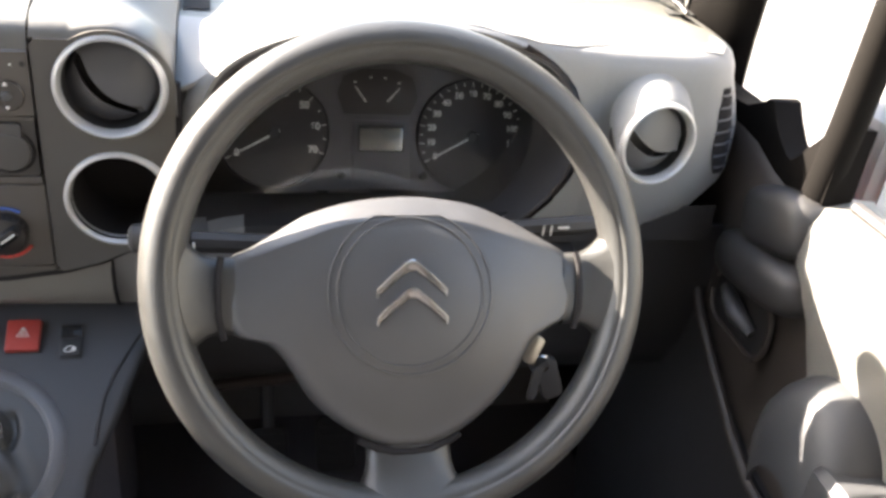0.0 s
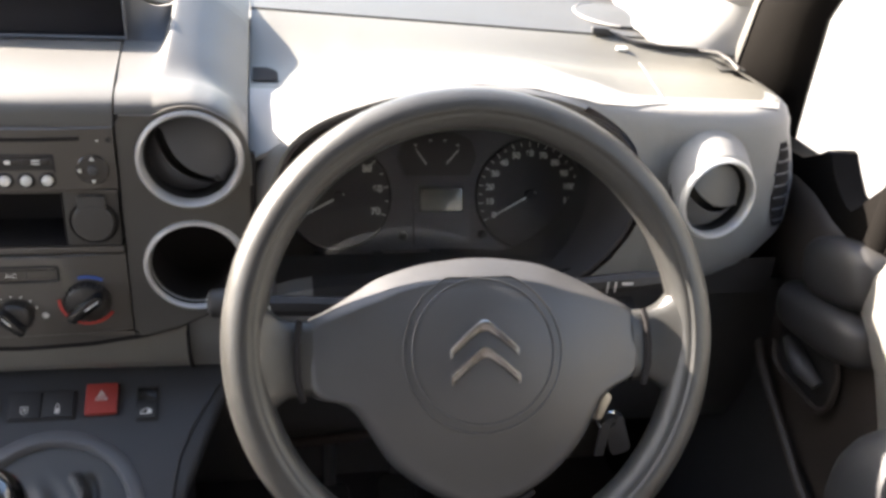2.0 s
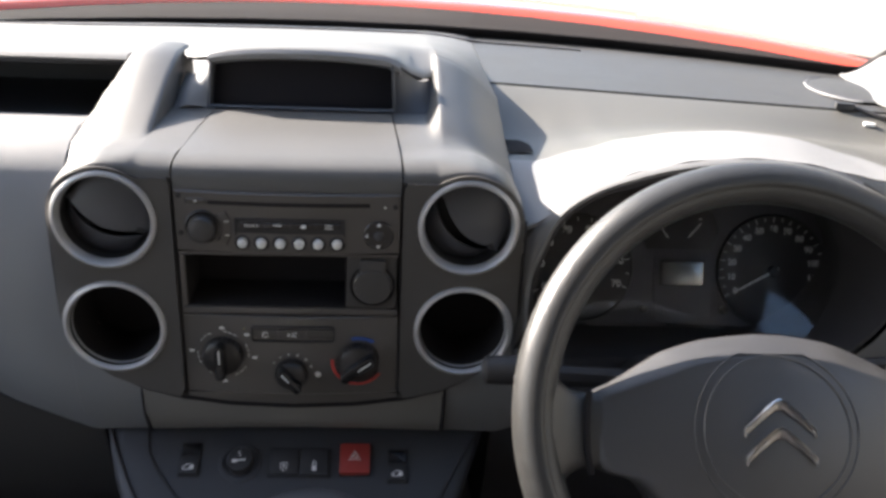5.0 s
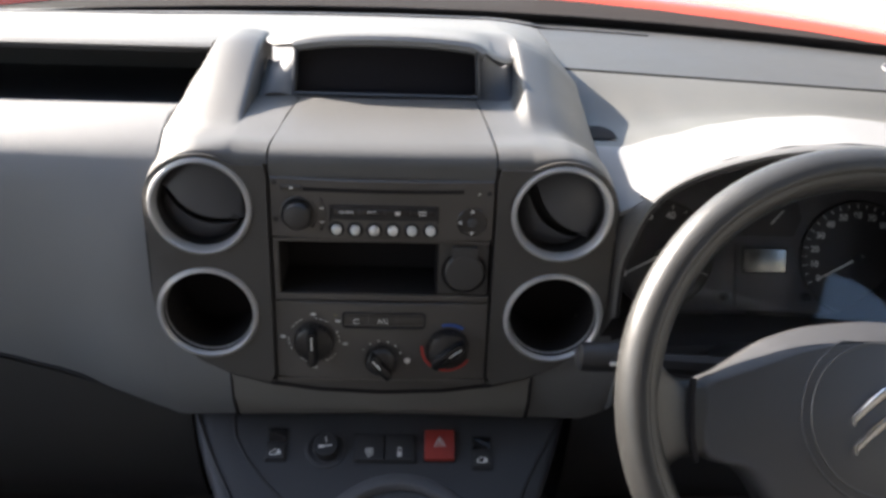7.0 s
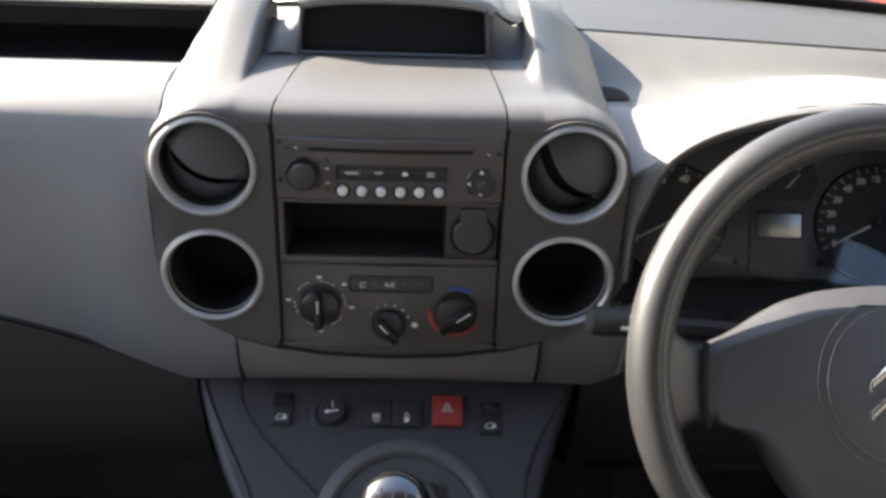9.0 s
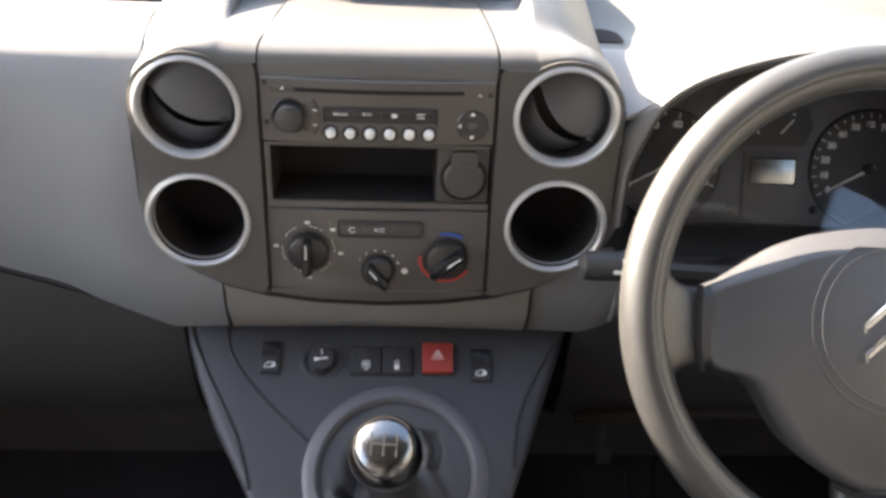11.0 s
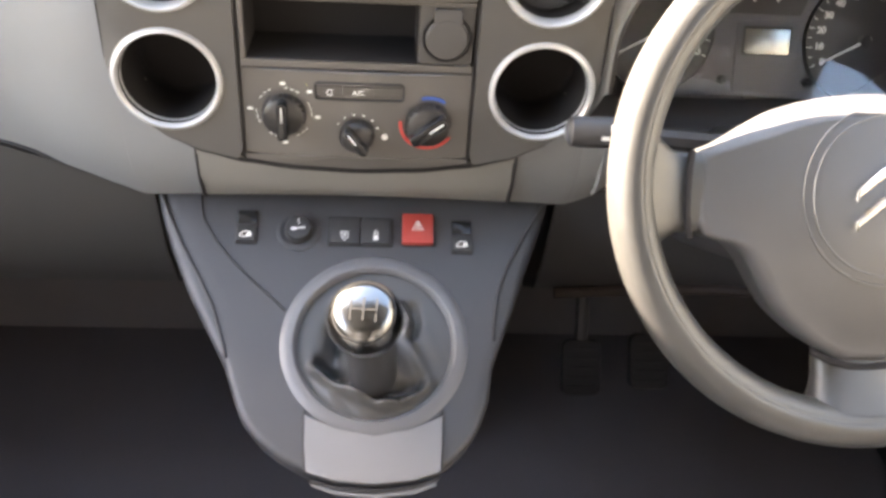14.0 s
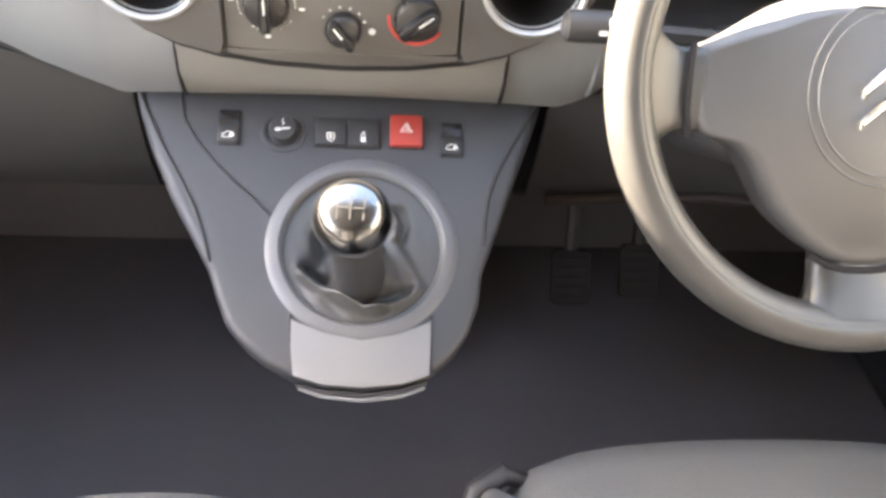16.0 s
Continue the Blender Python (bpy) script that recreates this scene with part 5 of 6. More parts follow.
part("visor_floor", grid([[(x, y, z) for y, z in ((0.715, 1.012), (0.740, 1.020), (0.775, 1.0275), (0.812, 1.033))] for x in span(0.205, 0.575, 6)]), LINING, clu, "", 0.003)
lens = part("lens", prism(MASK, 0.0, 0.0015, cl @ at(0, -0.042, 0.050) @ Matrix.Rotation(radians(-1.75), 4, "Y") @ Matrix.Rotation(radians(-17.5), 4, "X") @ at(0, 0.042, 0)), LENS, clu, "clear lens leaning back over the dials")
lens.visible_shadow = False


def dial(x, z, r, name, label, marks, labels, a0, a1, size):
    m = cpt(x, z)
    d = part(name, lathe([(r, -0.002), (r, 0.0015), (r * 0.975, 0.003), (r * 0.95, 0.0005), (0.0, 0.0005)], m, 56, False), DIAL, clu, label)
    n = marks
    for i in range(n + 1):
        a = radians(a0 + (a1 - a0) * i / n)
        part("tick", box(0.0055 if i % 2 == 0 else 0.0035, 0.0009, 0.0004, m @ at(r * 0.90 * math.cos(a), r * 0.90 * math.sin(a), 0.0008) @ Matrix.Rotation(a, 4, "Z")), WHITE, d)
    for i, s in enumerate(labels):
        a = radians(a0 + (a1 - a0) * i / (len(labels) - 1))
        lettering("figure", s, size, m @ at(r * 0.74 * math.cos(a), r * 0.74 * math.sin(a), 0.0008), WHITE, d, bold=0.00035)
    nd = part("needle", prism([(-0.006, -0.0013), (r * 0.80, -0.0007), (r * 0.80, 0.0007), (-0.006, 0.0013)], 0.0030, 0.0045, m @ Matrix.Rotation(radians(208), 4, "Z")), WHITE, d, "white needle")
    part("hub", lathe([(0.006, 0.0008), (0.006, 0.004), (0.0045, 0.0055), (0, 0.0057)], m, 20, False), BLACK, nd)
    return d


dial(0.2790, 1.0905, 0.0560, "rev_counter", "dark rev counter dial", 14, ["0", "10", "20", "30", "40", "50", "60", "70"], 208, -22, 0.0098)
dial(0.4830, 1.0905, 0.0600, "speedometer", "dark speedometer dial", 24, ["0", "10", "20", "30", "40", "50", "60", "70", "80", "90", "100", "110", "120"], 208, -28, 0.0088)
sm = part("small_gauges", prism([(-0.034, -0.020), (0.034, -0.020), (0.042, 0.0), (0.036, 0.018), (0.016, 0.026), (-0.016, 0.026), (-0.036, 0.018), (-0.042, 0.0)], -0.002, 0.001, cpt(0.383, 1.1285), 0.001), DIAL, clu, "fuel and temperature gauges")
for x, a in ((0.3655, 125), (0.3985, 48)):
    part("needle", prism([(-0.001, -0.0009), (0.018, -0.0006), (0.018, 0.0006), (-0.001, 0.0009)], 0.0012, 0.0022, cpt(x - 0.008 * math.cos(radians(a)), 1.1285 - 0.008 * math.sin(radians(a))) @ Matrix.Rotation(radians(a), 4, "Z")), WHITE, sm)
for x, z in ((0.3595, 1.1395), (0.3755, 1.1440), (0.3905, 1.1440), (0.4045, 1.1395)):
    part("gauge_mark", box(0.003, 0.0015, 0.0004, cpt(x, z, 0.0014)), WHITE, sm)
dsp = part("display", prism(rounded(0.060, 0.068, 0.004, 3, 0.0, 0.0), -0.002, 0.0015, cpt(0.387, 1.0730), 0.0012), BEZEL, clu, "display housing")
part("screen", prism(rounded(0.044, 0.0235, 0.0015, 3), 0.0, 0.0028, cpt(0.3865, 1.0870) @ Matrix.Rotation(radians(-0.7), 4, "Y"), 0.0004), LCD, dsp, "pale liquid crystal screen")
part("screen_frame", prism(rounded(0.048, 0.0275, 0.002, 3), 0.0, 0.0017, cpt(0.3865, 1.0875), 0.0004), BLACK, dsp)
for x in (0.3461, 0.4309):
    part("reset_button", lathe([(0.0042, -0.001), (0.0042, 0.006), (0.003, 0.0075), (0, 0.0075)], cpt(x, 1.0525), 16, False), BLACK, clu, "small black push knob")

# ---- lower console with switches and gear lever ----
SL = 30
con = thing("lower_console", (0.01, 0.62, 0.60), "blue-grey plastic lower console around the gear lever", "console")
pl = Matrix(((1, 0, 0, 0), (0, math.cos(radians(SL)), -math.sin(radians(SL)), 0.697), (0, math.sin(radians(SL)), math.cos(radians(SL)), 0.943), (0, 0, 0, 1)))


def sp(y):
    """Distance along the sloping face from its y."""
    return (y - 0.697) / math.cos(radians(SL))


RING = (0.0180, sp(0.6070))
OUTL = [(0.0, 0.7450), (-0.060, 0.745), (-0.120, 0.745), (-0.184, 0.740), (-0.177, 0.715), (-0.1655, 0.6866), (-0.154, 0.664), (-0.143, 0.643), (-0.124, 0.614), (-0.1075, 0.588), (-0.099, 0.567), (-0.090, 0.548), (-0.0755, 0.5335), (-0.058, 0.522), (-0.0415, 0.5145), (-0.0155, 0.5065), (0.020, 0.5025), (0.0555, 0.5065), (0.082, 0.5185), (0.097, 0.531), (0.1065, 0.544), (0.1155, 0.5648), (0.1195, 0.590), (0.126, 0.605), (0.1352, 0.6259), (0.147, 0.655), (0.1602, 0.6867), (0.171, 0.712), (0.180, 0.740), (0.120, 0.745), (0.060, 0.745)]
OUTL = [(x, sp(y)) for x, y in OUTL]


def resample(poly, n):
    """n points round a closed outline, by angle about the ring's centre."""
    out = []
    for i in range(n):
        a = 2 * math.pi * i / n + 0.013
        d = Vector((math.cos(a), math.sin(a)))
        best = None
        for (x0, y0), (x1, y1) in zip(poly, poly[1:] + poly[:1]):
            p, q = Vector((x0 - RING[0], y0 - RING[1])), Vector((x1 - RING[0], y1 - RING[1]))
            den = d.x * (q - p).y - d.y * (q - p).x
            if abs(den) < 1e-12:
                continue
            t = (p.x * (q - p).y - p.y * (q - p).x) / den
            s = (p.x * d.y - p.y * d.x) / den
            if t > 0 and -1e-9 <= s <= 1 + 1e-9 and (best is None or t < best):
                best = t
        out.append((RING[0] + best * d.x, RING[1] + best * d.y))
    return out


NR = 120
edge = resample(OUTL, NR)
circ = [(RING[0] + 0.074 * math.cos(2 * math.pi * i / NR + 0.013), RING[1] + 0.074 * math.sin(2 * math.pi * i / NR + 0.013)) for i in range(NR)]


def ringrow(s, h):
    return [pl @ Vector((a[0] + (b[0] - a[0]) * s, a[1] + (b[1] - a[1]) * s, h)) for a, b in zip(circ, edge)]


def flare(f, dz, h=0.0):
    """The rim carried outwards and straight down."""
    out = []
    for x, y in edge:
        p = pl @ Vector((x, y, h))
        out.append(Vector((0.012 + (p.x - 0.012) * f, 0.70 + (p.y - 0.70) * f, p.z - dz)))
    return out


body = grid([ringrow(0, -0.003), ringrow(0.02, 0), ringrow(0.3, 0), ringrow(0.6, 0.0), ringrow(0.86, 0), ringrow(0.93, -0.0010), ringrow(0.975, -0.0035), ringrow(1.0, -0.008), flare(0.972, 0.014), flare(0.90, 0.034)], close=True)
part("body", body, BLUE, con, "", 0.0)
part("plinth", grid([flare(0.90, 0.030), flare(0.70, 0.065), flare(0.42, 0.11), flare(0.12, 0.15)], close=True), SCUTTLE, con, "black lower plinth")
part("support", box(0.20, 0.16, 0.42, at(0.0, 0.93, 0.655), 0.02), CARPET, con, "carpeted tunnel end under the console")
# mouldings: curved joint lines on the left, wing joints on both sides


def groove(pts, name="joint_line", r=0.0013):
    part(name, tube([pl @ Vector((x, sp(y), 0.0004)) for x, y in pts], r, 6), BLACK, con)


groove([(-0.142, 0.735), (-0.1405, 0.720), (-0.137, 0.706), (-0.126, 0.690), (-0.108, 0.671), (-0.088, 0.654), (-0.070, 0.640), (-0.059, 0.631)])
groove([(-0.179, 0.731), (-0.166, 0.706), (-0.152, 0.682), (-0.136, 0.658), (-0.1214, 0.634), (-0.1115, 0.610), (-0.1065, 0.594)], r=0.0016)
groove([(0.1725, 0.726), (0.160, 0.709), (0.1478, 0.691), (0.134, 0.668), (0.1255, 0.648), (0.1220, 0.628), (0.1205, 0.610)], r=0.0016)
# silver-grey ring round the gaiter
rm = pl @ at(RING[0], RING[1], 0)
part("gaiter_ring", lathe([(0.0655, -0.003), (0.0668, 0.0012), (0.0695, 0.0034), (0.0735, 0.0030), (0.0785, 0.0018), (0.0815, -0.0008)], rm, 72, False), surface("ring_plastic", (0.115, 0.116, 0.122), 0.4, grain=1200, bump=0.12), con, "grey plastic ring")
# lighter plate at the rear end
plate = [(-0.0380, 0.5530), (-0.0370, 0.530), (-0.0345, 0.5125), (-0.012, 0.5065), (0.020, 0.5045), (0.052, 0.5070), (0.0735, 0.5130), (0.0745, 0.530), (0.0755, 0.5530), (0.05, 0.5415), (0.019, 0.5365), (-0.012, 0.5415)]
part("end_plate", prism([(x, sp(y)) for x, y in plate], -0.004, 0.0022, pl, 0.0012), BLUE_LIGHT, con, "paler grey end plate")
part("end_lip", tube([pl @ Vector((x, sp(y) - 0.004, -0.004)) for x, y in ((-0.032, 0.5105), (-0.012, 0.5062), (0.020, 0.5035), (0.052, 0.5065), (0.072, 0.5125))], 0.0018, 6), BLACK, con)
part("end_lip", tube([pl @ Vector((x, sp(y) - 0.0070, -0.0060)) for x, y in ((-0.030, 0.5115), (-0.012, 0.5058), (0.020, 0.5030), (0.052, 0.5062), (0.070, 0.5120))], 0.0020, 6), BLUE_LIGHT, con)
for x0, x1 in ((-0.0385, -0.0360), (0.0760, 0.0742)):
    part("end_joint", tube([pl @ Vector((x0, sp(0.556), 0.0003)), pl @ Vector((x0 * 0.5 + x1 * 0.5, sp(0.535), 0.0003)), pl @ Vector((x1, sp(0.514), -0.001))], 0.0014, 6), BLACK, con)

# gaiter and lever
gl = thing("gear_lever", pl @ Vector((RING[0], RING[1], -0.02)), "gear lever with a shiny metal ball knob and dark gaiter", "gear lever")
KN = Vector((0.0115, 0.508, 1.000))
FOOT = Vector((-0.001, -0.024))


def ridge(p, pts, width):
    """How near p lies to a line of points: 1 on it, falling off over the width."""
    best = 9.0
    for a, b in zip(pts, pts[1:]):
        a, b = Vector(a), Vector(b)
        t = max(0, min(1, (p - a).dot(b - a) / (b - a).length_squared))
        best = min(best, (p - a - (b - a) * t).length)
    return math.exp(-(best / width) ** 2)


def gaiter_h(p):
    """Height of the gaiter over the ring's plane: a shallow dish, a cone at the lever and its creases."""
    d = (p - FOOT).length
    edge = min(1, max(0, (0.067 - p.length) / 0.012))
    h = -0.004 + 0.030 * math.exp(-(d / 0.021) ** 2) + 0.006 * math.exp(-(d / 0.045) ** 2)
    h += edge * (0.009 * ridge(p, ((-0.052, -0.024), (-0.028, -0.040), (0.006, -0.056), (0.016, -0.056)), 0.0042) + 0.008 * ridge(p, ((0.008, -0.055), (0.030, -0.050), (0.048, -0.036)), 0.0045))
    h -= edge * (0.012 * ridge(p, ((-0.046, -0.018), (-0.024, -0.032), (0.006, -0.046)), 0.0045) + 0.008 * ridge(p, ((0.012, -0.046), (0.036, -0.038)), 0.005))
    h -= edge * 0.020 * ridge(p, ((-0.032, 0.010), (-0.033, -0.012), (-0.028, -0.024)), 0.009)
    h += edge * (0.011 * ridge(p, ((0.021, 0.036), (0.029, 0.020), (0.028, 0.010)), 0.0032) - 0.005 * ridge(p, ((0.033, 0.034), (0.036, 0.020), (0.032, 0.008)), 0.0040))
    h += edge * (0.0022 * math.sin(3 * p.x / 0.011 + 2 * p.y / 0.013) * math.exp(-((d - 0.035) / 0.018) ** 2))
    return h


rows = []
for k in range(33):
    rr = 0.0672 * (1 - k / 32) + 0.0165 * (k / 32)
    c = Vector((FOOT.x, FOOT.y)) * (k / 32) ** 1.3
    rows.append([pl @ Vector((RING[0] + q.x, RING[1] + q.y, gaiter_h(q))) for q in (c + Vector((rr * math.cos(2 * math.pi * j / 96), rr * math.sin(2 * math.pi * j / 96))) for j in range(96))])
part("gaiter", grid(rows, close=True), GAITER, gl, "dark folded leatherette gaiter", 0.0015, 70)
tip = rows[-1]
tc = sum(tip, Vector()) / len(tip)
part("lever_sleeve", tube([tc - Vector((0, 0, 0.01)), tc.lerp(KN, 0.35), tc.lerp(KN, 0.7), KN], [0.0205, 0.0205, 0.0195, 0.0175], 24), DARK, gl, "dark sleeve")
kd = (KN - tc).normalized()
km = Matrix.Translation(KN) @ kd.to_track_quat("Z", "Y").to_matrix().to_4x4() @ Matrix.Scale(1.08, 4)
knob = part("knob", lathe([(0.0160, -0.0215), (0.0200, -0.017), (0.0236, -0.0088), (0.0247, 0.0), (0.0240, 0.0075), (0.0218, 0.0135), (0.0204, 0.0158), (0.0199, 0.0156), (0.0196, 0.0160)] + [(0.0194 * math.cos(a), 0.0158 + 0.0066 * math.sin(a)) for a in span(0.08, 1.5, 7)], km, 48, False), KNOB, gl, "shiny silver ball knob")
for x in (-0.0080, 0.0, 0.0080):
    part("gate_mark", box(0.0009, 0.0150, 0.0012, km @ at(x, 0.0, 0.0222 if x == 0 else 0.0212)), BLACK, knob)
part("gate_mark", box(0.0168, 0.0009, 0.0012, km @ at(0, 0, 0.0219)), BLACK, knob)
part("gate_circle", tube([km @ Vector((0.0196 * math.cos(a), 0.0196 * math.sin(a), 0.0158)) for a in span(0, 2 * math.pi, 41)], 0.0006, 5), BLACK, knob)
part("knob_collar", lathe([(0.0165, -0.003), (0.0180, 0.0), (0.0165, 0.004)], km @ at(0, 0, -0.020), 28, False), BLACK, gl)


# switches on the sloping face
def on_console(x, y, h=0.0):
    return pl @ at(x, sp(y), h)


def window_switch(x, y):
    s = thing("window_switch", on_console(x, y).translation, "small black window switch with a white symbol", "switch", "window switches")
    part("recess", prism(rounded(0.0200, 0.0345, 0.0015, 3), -0.004, 0.0012, on_console(x, y), 0.0005), BLACK, s)
    part("rocker", prism(rounded(0.0175, 0.0150, 0.0015, 3, 0, -0.008), 0.0, 0.0040, on_console(x, y), 0.0015), DARK, s)
    part("rocker_slope", prism(rounded(0.0175, 0.0145, 0.0015, 3, 0, 0.0078), -0.002, 0.0008, on_console(x, y) @ Matrix.Rotation(radians(7), 4, "X"), 0.0006), GLOSS, s, "glossy sunken half")
    part("symbol", tube([on_console(x, y, 0.0041) @ Vector((a, b - 0.0085, 0)) for a, b in ((-0.0048, -0.0026), (0.0022, -0.0026), (0.0034, 0.0022), (-0.0010, 0.0026), (-0.0048, -0.0002), (-0.0048, -0.0026))], 0.00055, 5), WHITE, s)
    part("symbol", prism([(0.0006, -0.0022), (0.0050, -0.0022), (0.0050, 0.0014), (0.0016, 0.0014)], 0.0, 0.0004, on_console(x, y, 0.0040) @ at(0.0, -0.0085, 0)), WHITE, s)
    return s


w0 = window_switch(-0.0985, 0.7000)
copy_thing(w0, at(*on_console(0.0945, 0.6950).translation))
lt = thing("power_socket", on_console(-0.0520, 0.6975).translation, "round black lighter socket with a white symbol", "lighter socket")
part("bezel", lathe([(0.0205, -0.002), (0.0195, 0.0010), (0.0172, 0.0016), (0.0148, 0.0008), (0.0122, -0.002)], on_console(-0.0520, 0.6975), 36, False), BLUE, lt, "blue-grey plastic collar")
part("plug", lathe([(0.0122, -0.001), (0.0120, 0.0075), (0.0110, 0.0092), (0.0, 0.0098)], on_console(-0.0520, 0.6975), 32, False), DARK, lt)
part("symbol", box(0.0125, 0.0015, 0.0004, on_console(-0.0520, 0.6960, 0.0100) @ Matrix.Rotation(radians(9), 4, "Z")), WHITE, lt)
part("symbol", box(0.0045, 0.0030, 0.0004, on_console(-0.0560, 0.6955, 0.0100) @ Matrix.Rotation(radians(9), 4, "Z")), WHITE, lt)
part("symbol", tube([on_console(-0.0520 + a, 0.6990 + b, 0.0101).translation for a, b in ((0.0, 0.0), (0.0012, 0.0016), (-0.0008, 0.0034), (0.0006, 0.0052))], 0.0005, 5), WHITE, lt)
tw = thing("twin_switch", on_console(0.0030, 0.6975).translation, "black twin switch with white symbols", "switch")
part("frame", prism(rounded(0.0590, 0.0290, 0.0015, 3), -0.003, 0.0015, on_console(0.0030, 0.6975), 0.0006), BLACK, tw)
for i, x in enumerate((-0.0110, 0.0170)):
    k = part("key", prism(rounded(0.0268, 0.0255, 0.0015, 3), 0.0, 0.0042, on_console(x, 0.6975), 0.0012), DARK, tw)
    if i == 0:
        part("symbol", tube([on_console(x - 0.003 + a, 0.6930 + b, 0.0044).translation for a, b in ((0, 0.003), (0.006, 0.003), (0.006, -0.001), (0.003, -0.004), (0, -0.001), (0, 0.003))], 0.0005, 5), WHITE, k)
        part("symbol", box(0.0020, 0.0030, 0.0004, on_console(x, 0.6935, 0.0043)), WHITE, k)
    else:
        part("symbol", box(0.0042, 0.0046, 0.0005, on_console(x, 0.6915, 0.0043), 0.0), WHITE, k)
        part("symbol", tube([on_console(x + a, 0.6945 + b, 0.0044).translation for a, b in ((-0.0014, -0.001), (-0.0014, 0.0018), (0.0, 0.0032), (0.0014, 0.0018), (0.0014, -0.001))], 0.0005, 5), WHITE, k)
hz = thing("hazard_switch", on_console(0.0545, 0.7000).translation, "square red hazard warning switch with a triangle", "switch")
part("surround", prism(rounded(0.0305, 0.0320, 0.0015, 3), -0.003, 0.0012, on_console(0.0545, 0.7000), 0.0005), BLACK, hz)
hk = part("key", prism(rounded(0.0285, 0.0300, 0.002, 3), 0.0, 0.0060, on_console(0.0545, 0.7000), 0.0020), RED, hz, "red key")
tri = [(0.0, 0.0052), (-0.0052, -0.0036), (0.0052, -0.0036)]
for s0 in (1.0, 0.45):
    part("triangle", tube([on_console(0.0545 + x * s0, 0.7015, 0.0061).translation + (pl.to_3x3() @ Vector((0, y * s0, 0))) for x, y in tri + tri[:1]], 0.00055, 5), WHITE, hk)


# ---- pedals ----
for x, z, nm, lb in ((0.278, 0.640, "clutch_pedal", "black clutch pedal with a ribbed rubber pad"), (0.363, 0.652, "brake_pedal", "black brake pedal with a ribbed rubber pad")):
    pd = thing(nm, (x, 0.87, z), lb, "pedal", "pedals")
    pm = face(x, 0.85, z, 35)
    part("pad", prism(rounded(0.050, 0.070, 0.010, 4), -0.008, 0.004, pm, 0.003), surface("pedal_rubber", (0.016, 0.015, 0.015), 0.85, bump=0.4, spec=0.2) if x < 0.3 else bpy.data.materials["pedal_rubber"], pd)
    for i in range(5):
        part("rib", box(0.042, 0.004, 0.003, pm @ at(0, -0.024 + 0.012 * i, 0.005), 0.001), bpy.data.materials["pedal_rubber"], pd)
    part("arm", tube([pm @ Vector((0, 0.02, -0.008)), (x, 0.92, z + 0.12), (x, 1.00, z + 0.20), (x, 1.14, z + 0.22)], 0.009), BLACK, pd)
part_bar = thing("under_dash_bracket", (0.29, 0.86, 0.81), "dark bracket and loom under the dashboard", "bracket")
part("bar", tube([(0.205, 0.764, 0.826), (0.30, 0.763, 0.834), (0.38, 0.763, 0.836), (0.45, 0.766, 0.828)], 0.006), SCUTTLE, part_bar)
part("hanger", tube([(0.45, 0.766, 0.828), (0.47, 0.82, 0.80), (0.47, 1.14, 0.78)], 0.008), DARK, part_bar)


# ---- seats ----
def seat(name, cx, w, front, label, z=0.782, side=True):
    s = thing(name, (cx, front - 0.25, 0.46), label, "seat", "front seats")

    def pad(x0, x1, y0, y1, zt, nm, mat, crown=0.012, roll=0.05):
        rows = []
        for i, u in enumerate(span(-1, 1, 15)):
            row = []
            for v in [0, 0.02, 0.06, 0.12, 0.3, 0.6, 1.0]:
                y = y1 - (y1 - y0) * v + (-0.025 * abs(u) ** 3 if v < 0.3 else 0)
                drop = 0.07 * max(0, 1 - v / 0.12) ** 2.2 + roll * max(0, (abs(u) - 0.75) / 0.25) ** 2.2
                row.append((x0 + (x1 - x0) * (u + 1) / 2, y, zt - drop + crown * (1 - u * u)))
            rows.append([(row[0][0], row[0][1] - 0.004, 0.56)] + row + [(row[-1][0], row[-1][1], 0.56)])
        return part(nm, grid(rows), mat, s, "", 0.004)

    pad(cx - w / 2, cx + w / 2, front - 0.50, front, z, "cushion", SEAT)
    part("seat_base", box(w * 0.8, 0.40, 0.14, at(cx, front - 0.28, 0.515), 0.02), BLACK, s)
    bk = [[(cx + (w / 2) * math.copysign(abs(math.cos(b)) ** 0.5, math.cos(b)) * (1 - 0.12 * t), front - 0.52 - 0.10 * t + 0.06 * math.copysign(abs(math.sin(b)) ** 0.7, math.sin(b)), z - 0.06 + 0.60 * t) for b in [2 * math.pi * k / 20 for k in range(20)]] for t in span(0, 1, 8)]
    bm = grid(bk, close=True)
    bm.verts.ensure_lookup_table()
    bm.faces.new([bm.verts[7 * 20 + k] for k in range(20)])
    part("backrest", bm, SEAT_SIDE, s)
    part("headrest", box(min(0.26, w * 0.7), 0.08, 0.16, at(cx, front - 0.66, z + 0.69), 0.035, 4), SEAT_SIDE, s)
    for sx in (-0.05, 0.05):
        part("headrest_post", tube([(cx + sx, front - 0.65, z + 0.52), (cx + sx, front - 0.66, z + 0.63)], 0.006), CHROME, s)
    return s


seat("driver_seat", 0.365, 0.46, 0.525, "light grey cloth driver's seat in front of the wheel")
seat("middle_seat", -0.140, 0.235, 0.475, "narrow grey cloth middle seat")
seat("passenger_seat", -0.475, 0.40, 0.475, "light grey cloth passenger seat")
bk = thing("seat_belt_buckle", (0.128, 0.43, 0.70), "dark seat belt buckle and stalk beside the driver's seat", "buckle")
part("stalk", tube([(0.118, 0.33, 0.56), (0.122, 0.38, 0.66), (0.125, 0.435, 0.735)], 0.010), BLACK, bk)
